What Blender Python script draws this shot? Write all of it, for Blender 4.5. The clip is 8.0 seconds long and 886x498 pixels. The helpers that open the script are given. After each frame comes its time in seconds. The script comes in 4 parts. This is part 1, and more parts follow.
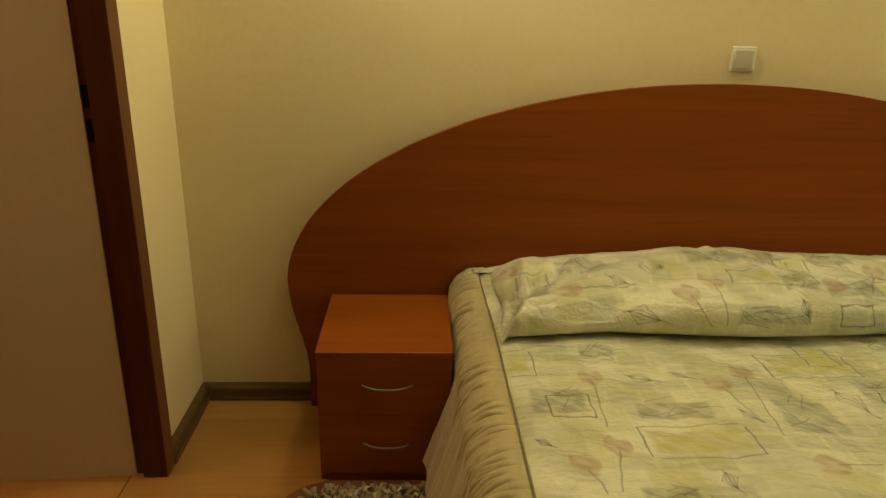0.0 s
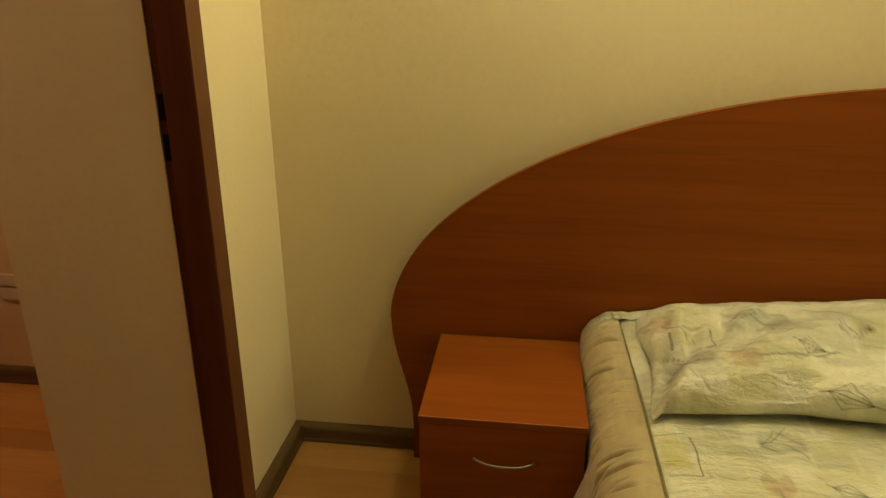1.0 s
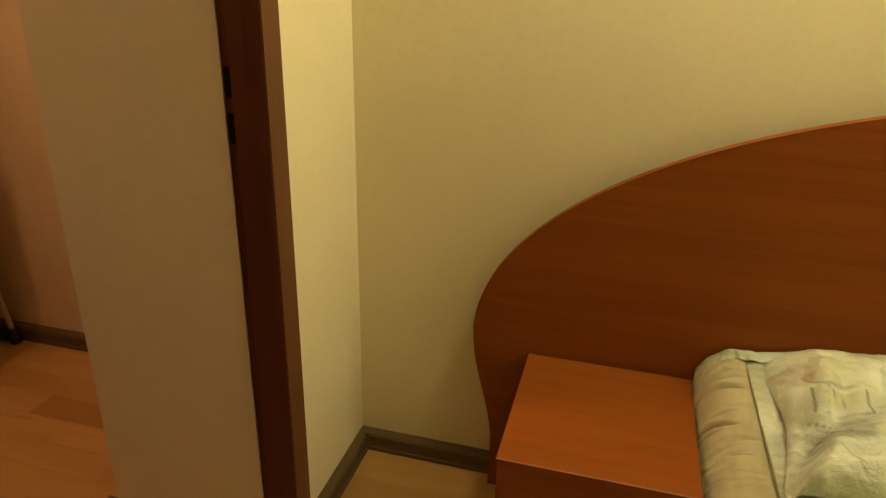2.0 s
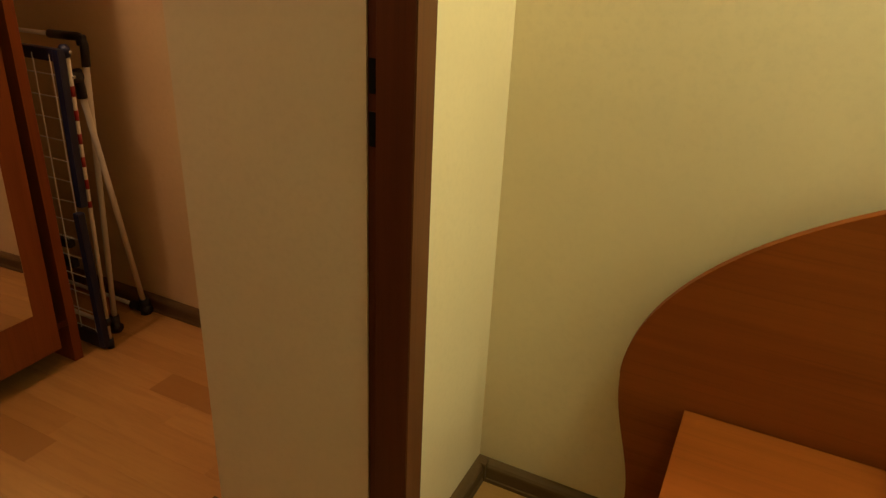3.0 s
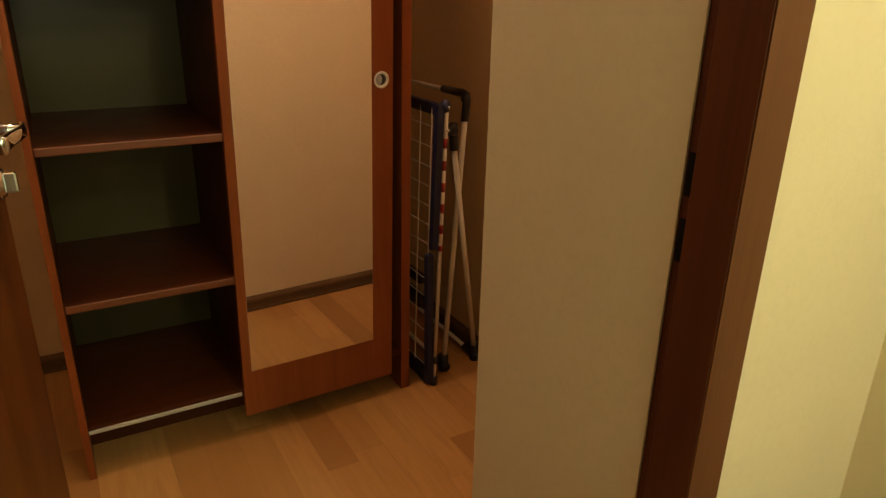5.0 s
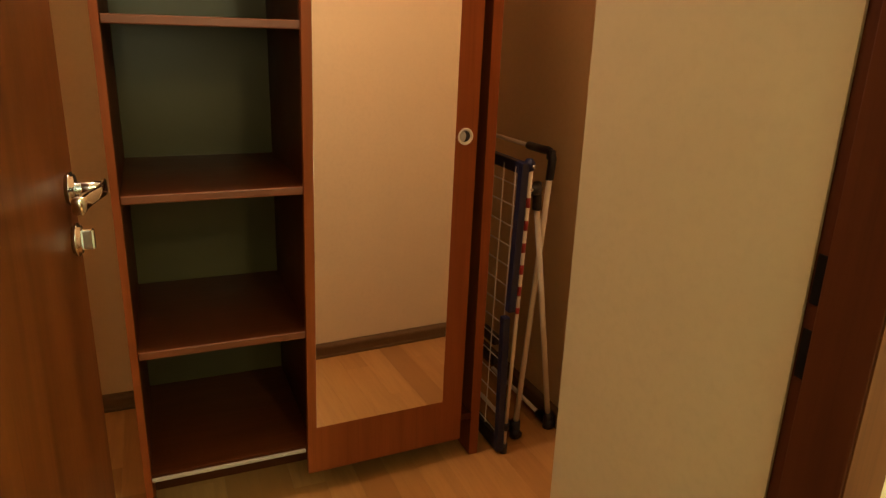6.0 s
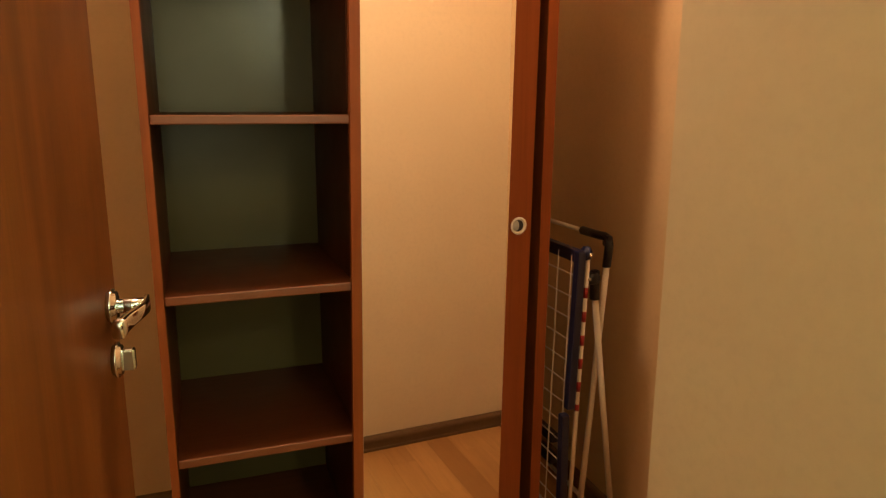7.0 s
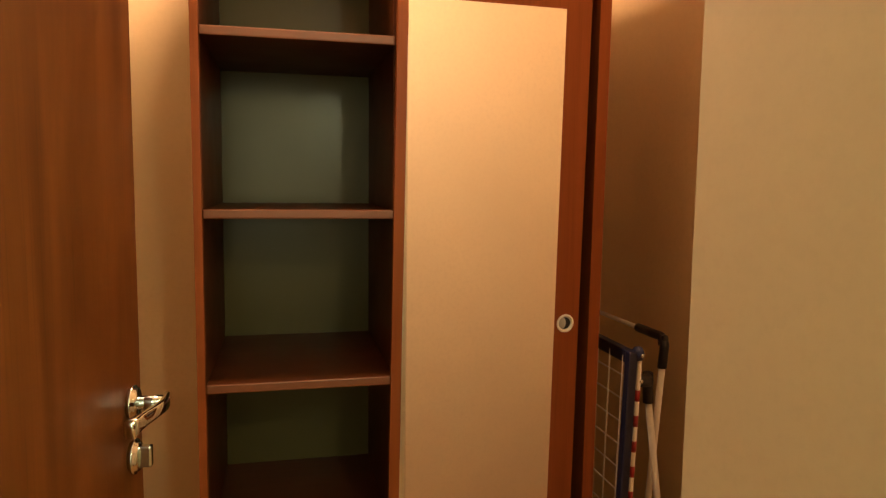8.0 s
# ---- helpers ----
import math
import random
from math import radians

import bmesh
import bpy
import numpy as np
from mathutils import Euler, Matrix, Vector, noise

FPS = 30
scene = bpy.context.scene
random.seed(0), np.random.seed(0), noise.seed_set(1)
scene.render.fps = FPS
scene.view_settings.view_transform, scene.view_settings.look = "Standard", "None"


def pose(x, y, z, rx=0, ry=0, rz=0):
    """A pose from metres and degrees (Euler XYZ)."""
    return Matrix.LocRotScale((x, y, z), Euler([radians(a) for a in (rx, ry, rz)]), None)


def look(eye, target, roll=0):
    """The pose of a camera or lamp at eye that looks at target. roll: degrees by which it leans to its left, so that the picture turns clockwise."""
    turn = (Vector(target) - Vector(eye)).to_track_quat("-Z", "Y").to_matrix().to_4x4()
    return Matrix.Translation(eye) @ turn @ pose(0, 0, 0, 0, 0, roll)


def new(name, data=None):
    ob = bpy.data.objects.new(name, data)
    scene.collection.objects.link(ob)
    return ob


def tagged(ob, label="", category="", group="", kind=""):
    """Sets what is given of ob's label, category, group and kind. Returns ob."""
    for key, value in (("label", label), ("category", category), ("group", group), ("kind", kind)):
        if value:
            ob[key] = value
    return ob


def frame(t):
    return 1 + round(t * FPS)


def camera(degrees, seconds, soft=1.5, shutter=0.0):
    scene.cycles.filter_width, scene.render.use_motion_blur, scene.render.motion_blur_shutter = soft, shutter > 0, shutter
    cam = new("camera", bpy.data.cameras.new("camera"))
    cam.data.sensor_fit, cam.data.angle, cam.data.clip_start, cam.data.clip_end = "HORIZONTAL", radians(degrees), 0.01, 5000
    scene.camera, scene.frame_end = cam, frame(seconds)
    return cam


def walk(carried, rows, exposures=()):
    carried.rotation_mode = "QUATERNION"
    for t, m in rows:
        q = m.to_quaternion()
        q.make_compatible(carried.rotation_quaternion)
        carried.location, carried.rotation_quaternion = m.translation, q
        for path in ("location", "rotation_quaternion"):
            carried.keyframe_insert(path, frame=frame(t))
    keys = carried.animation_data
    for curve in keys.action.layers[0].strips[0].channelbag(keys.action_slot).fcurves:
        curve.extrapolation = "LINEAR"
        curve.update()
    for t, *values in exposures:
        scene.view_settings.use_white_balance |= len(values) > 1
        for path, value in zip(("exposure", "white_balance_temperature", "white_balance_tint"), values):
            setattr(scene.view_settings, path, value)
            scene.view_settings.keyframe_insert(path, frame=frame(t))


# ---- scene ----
cam = camera(65.8, 8.0, soft=1.35)
PATH = [
    (0, (0.331, 0.229, 1.304), (0.414, 2.114, 0.641), 1.4),
    (0.5, (0.302, 0.418, 1.301), (0.215, 2.301, 0.633), -0.0),
    (1, (0.286, 0.604, 1.296), (0.047, 2.465, 0.605), -0.0),
    (1.2, (0.291, 0.652, 1.32), (-0.01, 2.49, 0.589), -0.3),
    (2.5, (0.164, 0.947, 1.271), (-0.438, 2.685, 0.486), 2.9),
    (3, (0.107, 1.023, 1.279), (-0.685, 2.666, 0.458), 2.6),
    (3.5, (0.081, 1.102, 1.285), (-0.953, 2.601, 0.457), 1.1),
    (4, (0.082, 1.173, 1.285), (-1.202, 2.478, 0.48), 0.8),
    (4.5, (0.087, 1.231, 1.287), (-1.392, 2.328, 0.508), 0.6),
    (5.8, (0.019, 1.312, 1.305), (-1.717, 2.08, 0.675), 1.9),
    (6, (-0.007, 1.313, 1.316), (-1.758, 2.065, 0.708), 1.9),
    (6.5, (-0.071, 1.313, 1.333), (-1.87, 2.019, 0.816), 0.9),
    (7, (-0.117, 1.317, 1.354), (-1.958, 1.979, 0.939), 0.2),
    (7.5, (-0.123, 1.355, 1.375), (-2.013, 1.932, 1.065), 1.2),
    (8, (-0.11, 1.409, 1.395), (-2.049, 1.858, 1.202), 0.7),
]
EXPOSURE = [(0.0, -0.70, 6550, 10), (1.0, -0.52, 6500, 10), (2.5, -0.20, 6100, 9), (3.5, -0.20, 5900, 8), (4.5, -0.12, 5450, 5), (5.8, 0.24, 5850, 8), (6.5, 0.50, 5800, 9), (8.0, 0.42, 5780, 9)]
walk(cam, [(t, look(eye, target, roll)) for t, eye, target, roll in PATH], EXPOSURE)

# ---- light ----
LAMP_BED, LAMP_ROOM, LAMP_HALL, WINDOW = 29.5, 10.5, 55.0, 15.0
COL_BED, COL_HALL = (1.0, 0.91, 0.50), (1.0, 0.585, 0.32)
world = bpy.data.worlds.new("world")
world.use_nodes = True
world.node_tree.nodes["Background"].inputs[0].default_value = (0.05, 0.055, 0.045, 1)
scene.world = world


def lamp(name, kind, power, colour, m, size=0.1):
    data = bpy.data.lights.new(name, kind)
    data.energy, data.color = power, colour
    if kind == "POINT":
        data.shadow_soft_size = size
    else:
        data.size = size
    ob = new(name, data)
    ob.matrix_basis = m
    return ob


# the two wall lamps over the bed, the bedroom's and the hall's ceiling lamps
lamp("wall_lamp_bulb", "POINT", LAMP_BED, COL_BED, pose(0.50, 2.08, 2.02), 0.08)
lamp("wall_lamp_bulb", "POINT", LAMP_BED * 1.02, COL_BED, pose(2.20, 2.27, 2.10), 0.05)
lamp("bedroom_lamp_bulb", "POINT", LAMP_ROOM, COL_BED, pose(1.75, 0.90, 2.40), 0.10)
lamp("hall_lamp_bulb", "POINT", LAMP_HALL, COL_HALL, pose(-1.70, 1.44, 2.42), 0.13)


# dusk light in the bedroom window's opening
sky = lamp("window_light", "AREA", WINDOW, (1.0, 0.90, 0.44), look((3.39, 1.0, 1.58), (0.0, 1.0, 1.35)), 1.2)


# ---- materials ----
class Nodes:
    """A small wrapper to wire up one procedural material."""

    def __init__(self, name):
        self.mat = bpy.data.materials.new(name)
        self.mat.use_nodes = True
        self.tree = self.mat.node_tree
        self.bsdf = self.tree.nodes["Principled BSDF"]
        self.coord = self.tree.nodes.new("ShaderNodeTexCoord").outputs["Object"]

    def node(self, kind, **inputs):
        n = self.tree.nodes.new("ShaderNode" + kind)
        for key, value in inputs.items():
            key = key.replace("_", " ")
            if isinstance(value, bpy.types.NodeSocket):
                self.tree.links.new(value, n.inputs[key])
            else:
                n.inputs[key].default_value = value
        return n

    def scaled(self, sx, sy, sz, source=None):
        n = self.node("Mapping", Vector=source or self.coord)
        n.inputs["Scale"].default_value = (sx, sy, sz)
        return n.outputs[0]

    def noise(self, scale, detail=3.0, rough=0.5, vector=None, distort=0.0):
        n = self.node("TexNoise", Vector=vector or self.coord, Scale=scale, Detail=detail, Roughness=rough, Distortion=distort)
        return n.outputs["Fac"]

    def ramp(self, fac, *stops):
        n = self.node("ValToRGB", Fac=fac)
        while len(n.color_ramp.elements) < len(stops):
            n.color_ramp.elements.new(0.5)
        for el, (p, c) in zip(n.color_ramp.elements, stops):
            el.position, el.color = p, (*c, 1)
        return n.outputs[0]

    def mix(self, a, b, fac, mode="MIX"):
        n = self.tree.nodes.new("ShaderNodeMix")
        n.data_type, n.blend_type = "RGBA", mode
        for socket, value in ((n.inputs[0], fac), (n.inputs[6], a), (n.inputs[7], b)):
            if isinstance(value, bpy.types.NodeSocket):
                self.tree.links.new(value, socket)
            else:
                socket.default_value = value if isinstance(value, float) else (*value, 1)
        return n.outputs[2]

    def math(self, op, a, b=0.0):
        n = self.tree.nodes.new("ShaderNodeMath")
        n.operation = op
        for socket, value in zip(n.inputs, (a, b)):
            if isinstance(value, bpy.types.NodeSocket):
                self.tree.links.new(value, socket)
            else:
                socket.default_value = value
        return n.outputs[0]

    def bump(self, height, strength, distance=0.002):
        n = self.node("Bump", Height=height, Strength=strength, Distance=distance)
        self.tree.links.new(n.outputs[0], self.bsdf.inputs["Normal"])

    def set(self, **inputs):
        for key, value in inputs.items():
            socket = self.bsdf.inputs[key.replace("_", " ")]
            if isinstance(value, bpy.types.NodeSocket):
                self.tree.links.new(value, socket)
            else:
                socket.default_value = (*value, 1) if isinstance(value, tuple) else value
        return self.mat


def wall_paint(name, colour, relief=0.20):
    n = Nodes(name)
    fine, weave, stain = n.noise(260, 2), n.noise(70, 4, 0.6), n.noise(1.6, 3)
    dark = tuple(c * 0.93 for c in colour)
    base = n.mix(colour, dark, n.ramp(stain, (0.35, (0, 0, 0)), (0.7, (1, 1, 1))))
    base = n.mix(base, tuple(c * 0.90 for c in colour), n.ramp(weave, (0.45, (0, 0, 0)), (0.75, (0.6, 0.6, 0.6))))
    n.bump(n.math("ADD", fine, weave), relief, 0.001)
    return n.set(Base_Color=base, Roughness=0.75, Specular_IOR_Level=0.25)


def wood(name, light, dark, axis="x", rough=0.40, grain=1.0, gloss=0.28, fine=26.0, wave=0.6):
    """Foil-faced chipboard with a stretched grain along one axis."""
    n = Nodes(name)
    rand = n.node("ObjectInfo").outputs["Random"]
    shift = n.node("VectorMath", Vector=n.coord)
    n.tree.links.new(n.math("MULTIPLY", rand, 7.0), shift.inputs[1])
    s = {"x": (1.2, fine, fine), "y": (fine, 1.2, fine), "z": (fine, fine, 1.2)}[axis]
    v = n.scaled(*s, source=shift.outputs[0])
    figure = n.noise(1.0, 5, 0.62, v, wave)
    s2 = {"x": (3, 190, 190), "y": (190, 3, 190), "z": (190, 190, 3)}[axis]
    pores = n.noise(1.0, 2, 0.5, n.scaled(*s2, source=shift.outputs[0]))
    base = n.ramp(figure, (0.30, dark), (0.52, tuple((a + b) / 2 for a, b in zip(light, dark))), (0.72, light))
    base = n.mix(tuple((a + b) / 2 for a, b in zip(light, dark)), base, 0.75 * grain)
    base = n.mix(base, tuple(c * 0.6 for c in dark), n.ramp(pores, (0.55, (0, 0, 0)), (0.8, (0.35, 0.35, 0.35))))
    n.bump(pores, 0.06, 0.0006)
    smudge = n.noise(7, 3)
    rough_map = n.node("MapRange", Value=smudge)
    rough_map.inputs[3].default_value, rough_map.inputs[4].default_value = rough - 0.06, rough + 0.10
    return n.set(Base_Color=base, Roughness=rough_map.outputs[0], Specular_IOR_Level=gloss)


def plain(name, colour, rough=0.5, metal=0.0, relief=0.03, scale=120, spec=0.5):
    n = Nodes(name)
    a, b = n.noise(scale, 3), n.noise(scale / 14, 3)
    base = n.mix(colour, tuple(c * 0.82 for c in colour), n.ramp(b, (0.4, (0, 0, 0)), (0.75, (0.8, 0.8, 0.8))))
    n.bump(a, relief, 0.0008)
    return n.set(Base_Color=base, Roughness=rough, Metallic=metal, Specular_IOR_Level=spec)


def laminate(name):
    """Floor boards: beech, each board of its own tone."""
    n = Nodes(name)
    rand = n.node("ObjectInfo").outputs["Random"]
    shift = n.node("VectorMath", Vector=n.coord)
    n.tree.links.new(n.math("MULTIPLY", rand, 11.0), shift.inputs[1])
    grain = n.noise(1.0, 5, 0.65, n.scaled(3, 34, 34, source=shift.outputs[0]), 0.8)
    pores = n.noise(1.0, 2, 0.5, n.scaled(10, 260, 10, source=shift.outputs[0]))
    tone = n.ramp(rand, (0.0, (0.315, 0.152, 0.040)), (0.5, (0.40, 0.205, 0.057)), (1.0, (0.485, 0.265, 0.080)))
    base = n.mix(tone, (0.30, 0.142, 0.042), n.ramp(grain, (0.42, (0, 0, 0)), (0.80, (0.65, 0.65, 0.65))))
    base = n.mix(base, (0.25, 0.12, 0.05), n.ramp(pores, (0.6, (0, 0, 0)), (0.85, (0.35, 0.35, 0.35))))
    n.bump(grain, 0.05, 0.0006)
    return n.set(Base_Color=base, Roughness=0.34, Specular_IOR_Level=0.45)


WALL = wall_paint("cream_wall", (0.79, 0.67, 0.425))
WALL_HALL = wall_paint("peach_hall_wall", (0.66, 0.495, 0.275))
REVEAL = wall_paint("beige_reveal", (0.65, 0.545, 0.35), 0.08)
# for unseen bedroom walls, darkened to cut the light they bounce
WALL_DIM = wall_paint("dimmed_beige_wall", (0.45, 0.38, 0.26))
CEILING = wall_paint("white_ceiling", (0.8, 0.79, 0.75))
CHERRY = wood("cherry_foil", (0.280, 0.074, 0.0085), (0.205, 0.050, 0.0055), "x", 0.44, gloss=0.12)
CHERRY_UP = wood("cherry_foil_upright", (0.27, 0.075, 0.015), (0.19, 0.048, 0.009), "z", gloss=0.16)
# the wardrobe's own foil, darkened for the shade inside it
CHERRY_SHADED = wood("cherry_foil_shaded", (0.090, 0.0225, 0.0040), (0.056, 0.0132, 0.0024), "y", 0.42, gloss=0.16)
DOOR_WOOD = wood("door_veneer", (0.190, 0.064, 0.0105), (0.070, 0.0190, 0.0031), "z", 0.36, gloss=0.22, fine=7.0, wave=1.6)
FRAME_WOOD = wood("door_frame_foil", (0.105, 0.030, 0.009), (0.068, 0.0185, 0.0055), "z", 0.45, gloss=0.18)
FRAME_WOOD_LIT = wood("door_frame_foil_lit", (0.150, 0.056, 0.019), (0.105, 0.037, 0.012), "z", 0.42, gloss=0.30)
FLOOR_WOOD = laminate("beech_laminate")
SKIRTING = wood("brown_skirting", (0.138, 0.084, 0.035), (0.112, 0.066, 0.026), "x", 0.45, gloss=0.18)
EDGE_GLINT = plain("cherry_edge_glint", (0.42, 0.18, 0.08), 0.35)
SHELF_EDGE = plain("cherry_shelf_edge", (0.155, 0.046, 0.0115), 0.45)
BACK_BOARD = plain("olive_hardboard", (0.068, 0.051, 0.0135), 0.28, scale=60, relief=0.012, spec=0.30)
MIRROR = Nodes("mirror_glass").set(Base_Color=(0.95, 0.945, 0.93), Metallic=1.0, Roughness=0.012)
PANE = Nodes("window_glass").set(Base_Color=(0.95, 0.97, 0.96), Roughness=0.0, Transmission_Weight=1.0, IOR=1.45)
CHROME = plain("chrome", (0.72, 0.79, 0.83), 0.06, 1.0, 0.0)
PALE_METAL = plain("pale_lacquered_metal", (0.46, 0.42, 0.36), 0.4, scale=40)
STEEL = plain("brushed_aluminium", (0.45, 0.44, 0.42), 0.34, 1.0)
DULL_STEEL = plain("dull_nickel", (0.31, 0.275, 0.22), 0.45, 1.0)
HOLE_SHADE = plain("latch_hole_shade", (0.010, 0.009, 0.008), 0.9, spec=0.05)
WHITE_PLASTIC = plain("white_plastic", (0.78, 0.76, 0.70), 0.35)
SOCKET_PLASTIC = plain("cream_plastic", (0.62, 0.52, 0.40), 0.4)
SWITCH_GREY = plain("grey_white_plastic", (0.56, 0.54, 0.46), 0.4)
GREY_PLASTIC = plain("grey_plastic", (0.46, 0.46, 0.44), 0.35)
BLUE_PLASTIC = plain("navy_plastic", (0.014, 0.018, 0.060), 0.38)
BLACK_PLASTIC = plain("black_plastic", (0.012, 0.013, 0.022), 0.42)
WHITE_ENAMEL = plain("white_enamel", (0.74, 0.70, 0.62), 0.35)
RED_ENAMEL = plain("red_enamel", (0.30, 0.014, 0.014), 0.4)
UNDERLAY = plain("grey_underlay", (0.10, 0.08, 0.06), 0.9)
RUG_EDGE = plain("brown_rug_binding", (0.21, 0.086, 0.026), 0.95, relief=0.4, scale=300)


def printed_cloth(name):
    n = Nodes(name)
    att = n.tree.nodes.new("ShaderNodeAttribute")
    att.attribute_name = "print"
    weave = n.noise(1.0, 2, 0.5, n.scaled(420, 620, 520))
    slub = n.noise(1.0, 4, 0.6, n.scaled(46, 95, 80), 0.25)
    base = n.mix(att.outputs["Color"], (0.40, 0.39, 0.25), n.ramp(slub, (0.50, (0, 0, 0)), (0.82, (0.26, 0.26, 0.26))))
    crinkle = n.noise(1.0, 4, 0.62, n.scaled(62, 88, 80), 0.9)
    crumple = n.noise(1.0, 3, 0.55, n.scaled(13, 19, 17), 1.1)
    relief = n.math("ADD", n.math("MULTIPLY", weave, 0.25), n.math("MULTIPLY", slub, 0.35))
    relief = n.math("ADD", relief, n.math("MULTIPLY", crinkle, 1.7))
    n.bump(n.math("ADD", relief, n.math("MULTIPLY", crumple, 3.6)), 0.95, 0.0026)
    return n.set(Base_Color=base, Roughness=0.26, Sheen_Weight=0.15, Sheen_Roughness=0.4, Specular_IOR_Level=0.8)


def satin(name, colour):
    n = Nodes(name)
    weave = n.noise(1.0, 3, 0.6, n.scaled(500, 160, 500))
    slub = n.noise(1.0, 4, 0.6, n.scaled(60, 14, 60))
    base = n.mix(colour, tuple(c * 0.72 for c in colour), n.ramp(slub, (0.4, (0, 0, 0)), (0.8, (0.7, 0.7, 0.7))))
    n.bump(n.math("ADD", weave, slub), 0.35, 0.0015)
    return n.set(Base_Color=base, Roughness=0.46, Sheen_Weight=0.2, Specular_IOR_Level=0.45)


PRINT = printed_cloth("printed_bedspread")
GOLD = satin("gold_satin", (0.44, 0.365, 0.205))
CORD = satin("olive_piping", (0.22, 0.19, 0.085))


def tufted(name):
    n = Nodes(name)
    geo = n.tree.nodes.new("ShaderNodeNewGeometry")
    base = n.ramp(geo.outputs["Random Per Island"], (0.0, (0.20, 0.145, 0.08)), (0.5, (0.41, 0.34, 0.22)), (1.0, (0.60, 0.53, 0.38)))
    return n.set(Base_Color=base, Roughness=0.9)


SHAG = tufted("cream_shag")

# ---- building helpers ----
ORIGIN = {}


def thing(name, x, y, z, label, category, group="", kind=""):
    ob = new(name)
    ob.empty_display_size = 0.05
    ob.location = (x, y, z)
    ORIGIN[ob.name] = Vector((x, y, z))
    return tagged(ob, label, category, group, kind)


def part(name, bm, material, parent=None, label="", smooth=False):
    """One mesh object from a bmesh in world places, under a thing or a part."""
    origin = ORIGIN[parent.name] if parent else Vector((0, 0, 0))
    for v in bm.verts:
        v.co -= origin
    bmesh.ops.recalc_face_normals(bm, faces=bm.faces)
    mesh = bpy.data.meshes.new(name)
    bm.to_mesh(mesh)
    bm.free()
    mesh.materials.append(material)
    if smooth:
        mesh.shade_smooth()
    ob = new(name, mesh)
    ob.parent = parent
    ORIGIN[ob.name] = origin
    return tagged(ob, label)


def box(x0, x1, y0, y1, z0, z1, bevel=0.0, bm=None):
    bm = bm or bmesh.new()
    m = Matrix.Translation(((x0 + x1) / 2, (y0 + y1) / 2, (z0 + z1) / 2)) @ Matrix.Diagonal((x1 - x0, y1 - y0, z1 - z0, 1))
    made = bmesh.ops.create_cube(bm, size=1, matrix=m)
    if bevel:
        edges = {e for v in made["verts"] for e in v.link_edges}
        bmesh.ops.bevel(bm, geom=list(edges), offset=bevel, segments=2, affect="EDGES", profile=0.6)
    return bm


def rod(points, radius, sides=10, bm=None, across=None):
    """A round bar through the points."""
    bm = bm or bmesh.new()
    pts = [Vector(p) for p in points]
    rings = []
    for i, p in enumerate(pts):
        d = (pts[min(i + 1, len(pts) - 1)] - pts[max(i - 1, 0)]).normalized()
        side = Vector(across) if across else d.cross(Vector((0, 0, 1)) if abs(d.z) < 0.9 else Vector((1, 0, 0))).normalized()
        up = d.cross(side)
        rings.append([bm.verts.new(p + radius * (side * math.cos(a) + up * math.sin(a))) for a in (2 * math.pi * k / sides for k in range(sides))])
    for a, b in zip(rings, rings[1:]):
        for k in range(sides):
            bm.faces.new((a[k], a[(k + 1) % sides], b[(k + 1) % sides], b[k]))
    bm.faces.new(rings[0][::-1])
    bm.faces.new(rings[-1])
    return bm


def disc(centre, axis, radius, depth, sides=28, bevel=0.0):
    """A round plate of that depth, standing out from centre along the axis."""
    bm = bmesh.new()
    q = Vector(axis).to_track_quat("Z", "Y").to_matrix().to_4x4()
    m = Matrix.Translation(Vector(centre) + Vector(axis).normalized() * depth / 2) @ q
    bmesh.ops.create_cone(bm, cap_ends=True, segments=sides, radius1=radius, radius2=radius, depth=depth, matrix=m)
    if bevel:
        rim = [e for e in bm.edges if len(e.link_faces) == 2 and any(len(f.verts) > 4 for f in e.link_faces)]
        bmesh.ops.bevel(bm, geom=rim, offset=bevel, segments=2, affect="EDGES")
    return bm


def extrude_profile(profile, start, along, length, normal):
    """A profile of (out, up) pairs carried along a line."""
    bm = bmesh.new()
    s, a, n = Vector(start), Vector(along), Vector(normal)
    rings = [[bm.verts.new(s + a * t + n * o + Vector((0, 0, u))) for o, u in profile] for t in (0, length)]
    k = len(profile)
    for i in range(k):
        bm.faces.new((rings[0][i], rings[0][(i + 1) % k], rings[1][(i + 1) % k], rings[1][i]))
    bm.faces.new(rings[0])
    bm.faces.new(rings[1][::-1])
    return bm


# ---- the shell ----
XW, XH, YN, YJ, YS = -0.40, -0.855, 2.352, 1.93, 1.10
YHN, XHW, TOP = 2.548, -2.425, 2.55
HEAD = 2.06
WY0, WY1, WZ0, WZ1 = 0.35, 1.65, 0.95, 2.20
YC = 1.897          # outer corner of the slightly splayed reveal


def structure(name, bm, material, label, category="wall"):
    return tagged(part(name, bm, material), label, category, kind="structure")


structure("wall_north", box(XW, 3.4, YN, YN + 0.12, 0, TOP), WALL, "cream painted wall behind the bed")
bm = bmesh.new()
plan = ((XW, YJ), (-0.468, YJ - 0.002), (XH, YC + 0.003), (XH, YHN), (XW, YHN))
base = bm.faces.new([bm.verts.new((x, y, 0)) for x, y in plan])
made = bmesh.ops.extrude_face_region(bm, geom=[base])
bmesh.ops.translate(bm, vec=(0, 0, TOP), verts=[v for v in made["geom"] if isinstance(v, bmesh.types.BMVert)])
structure("wall_west_a", bm, WALL, "cream painted thick wall beside the doorway")
structure("wall_west_b", box(XH, XW, -1.5, YS - 0.05, 0, TOP), WALL, "cream painted thick wall by the door hinges")
structure("wall_west_c", box(XH, XW, YS - 0.05, YJ, HEAD + 0.05, TOP), WALL, "cream painted wall over the doorway")
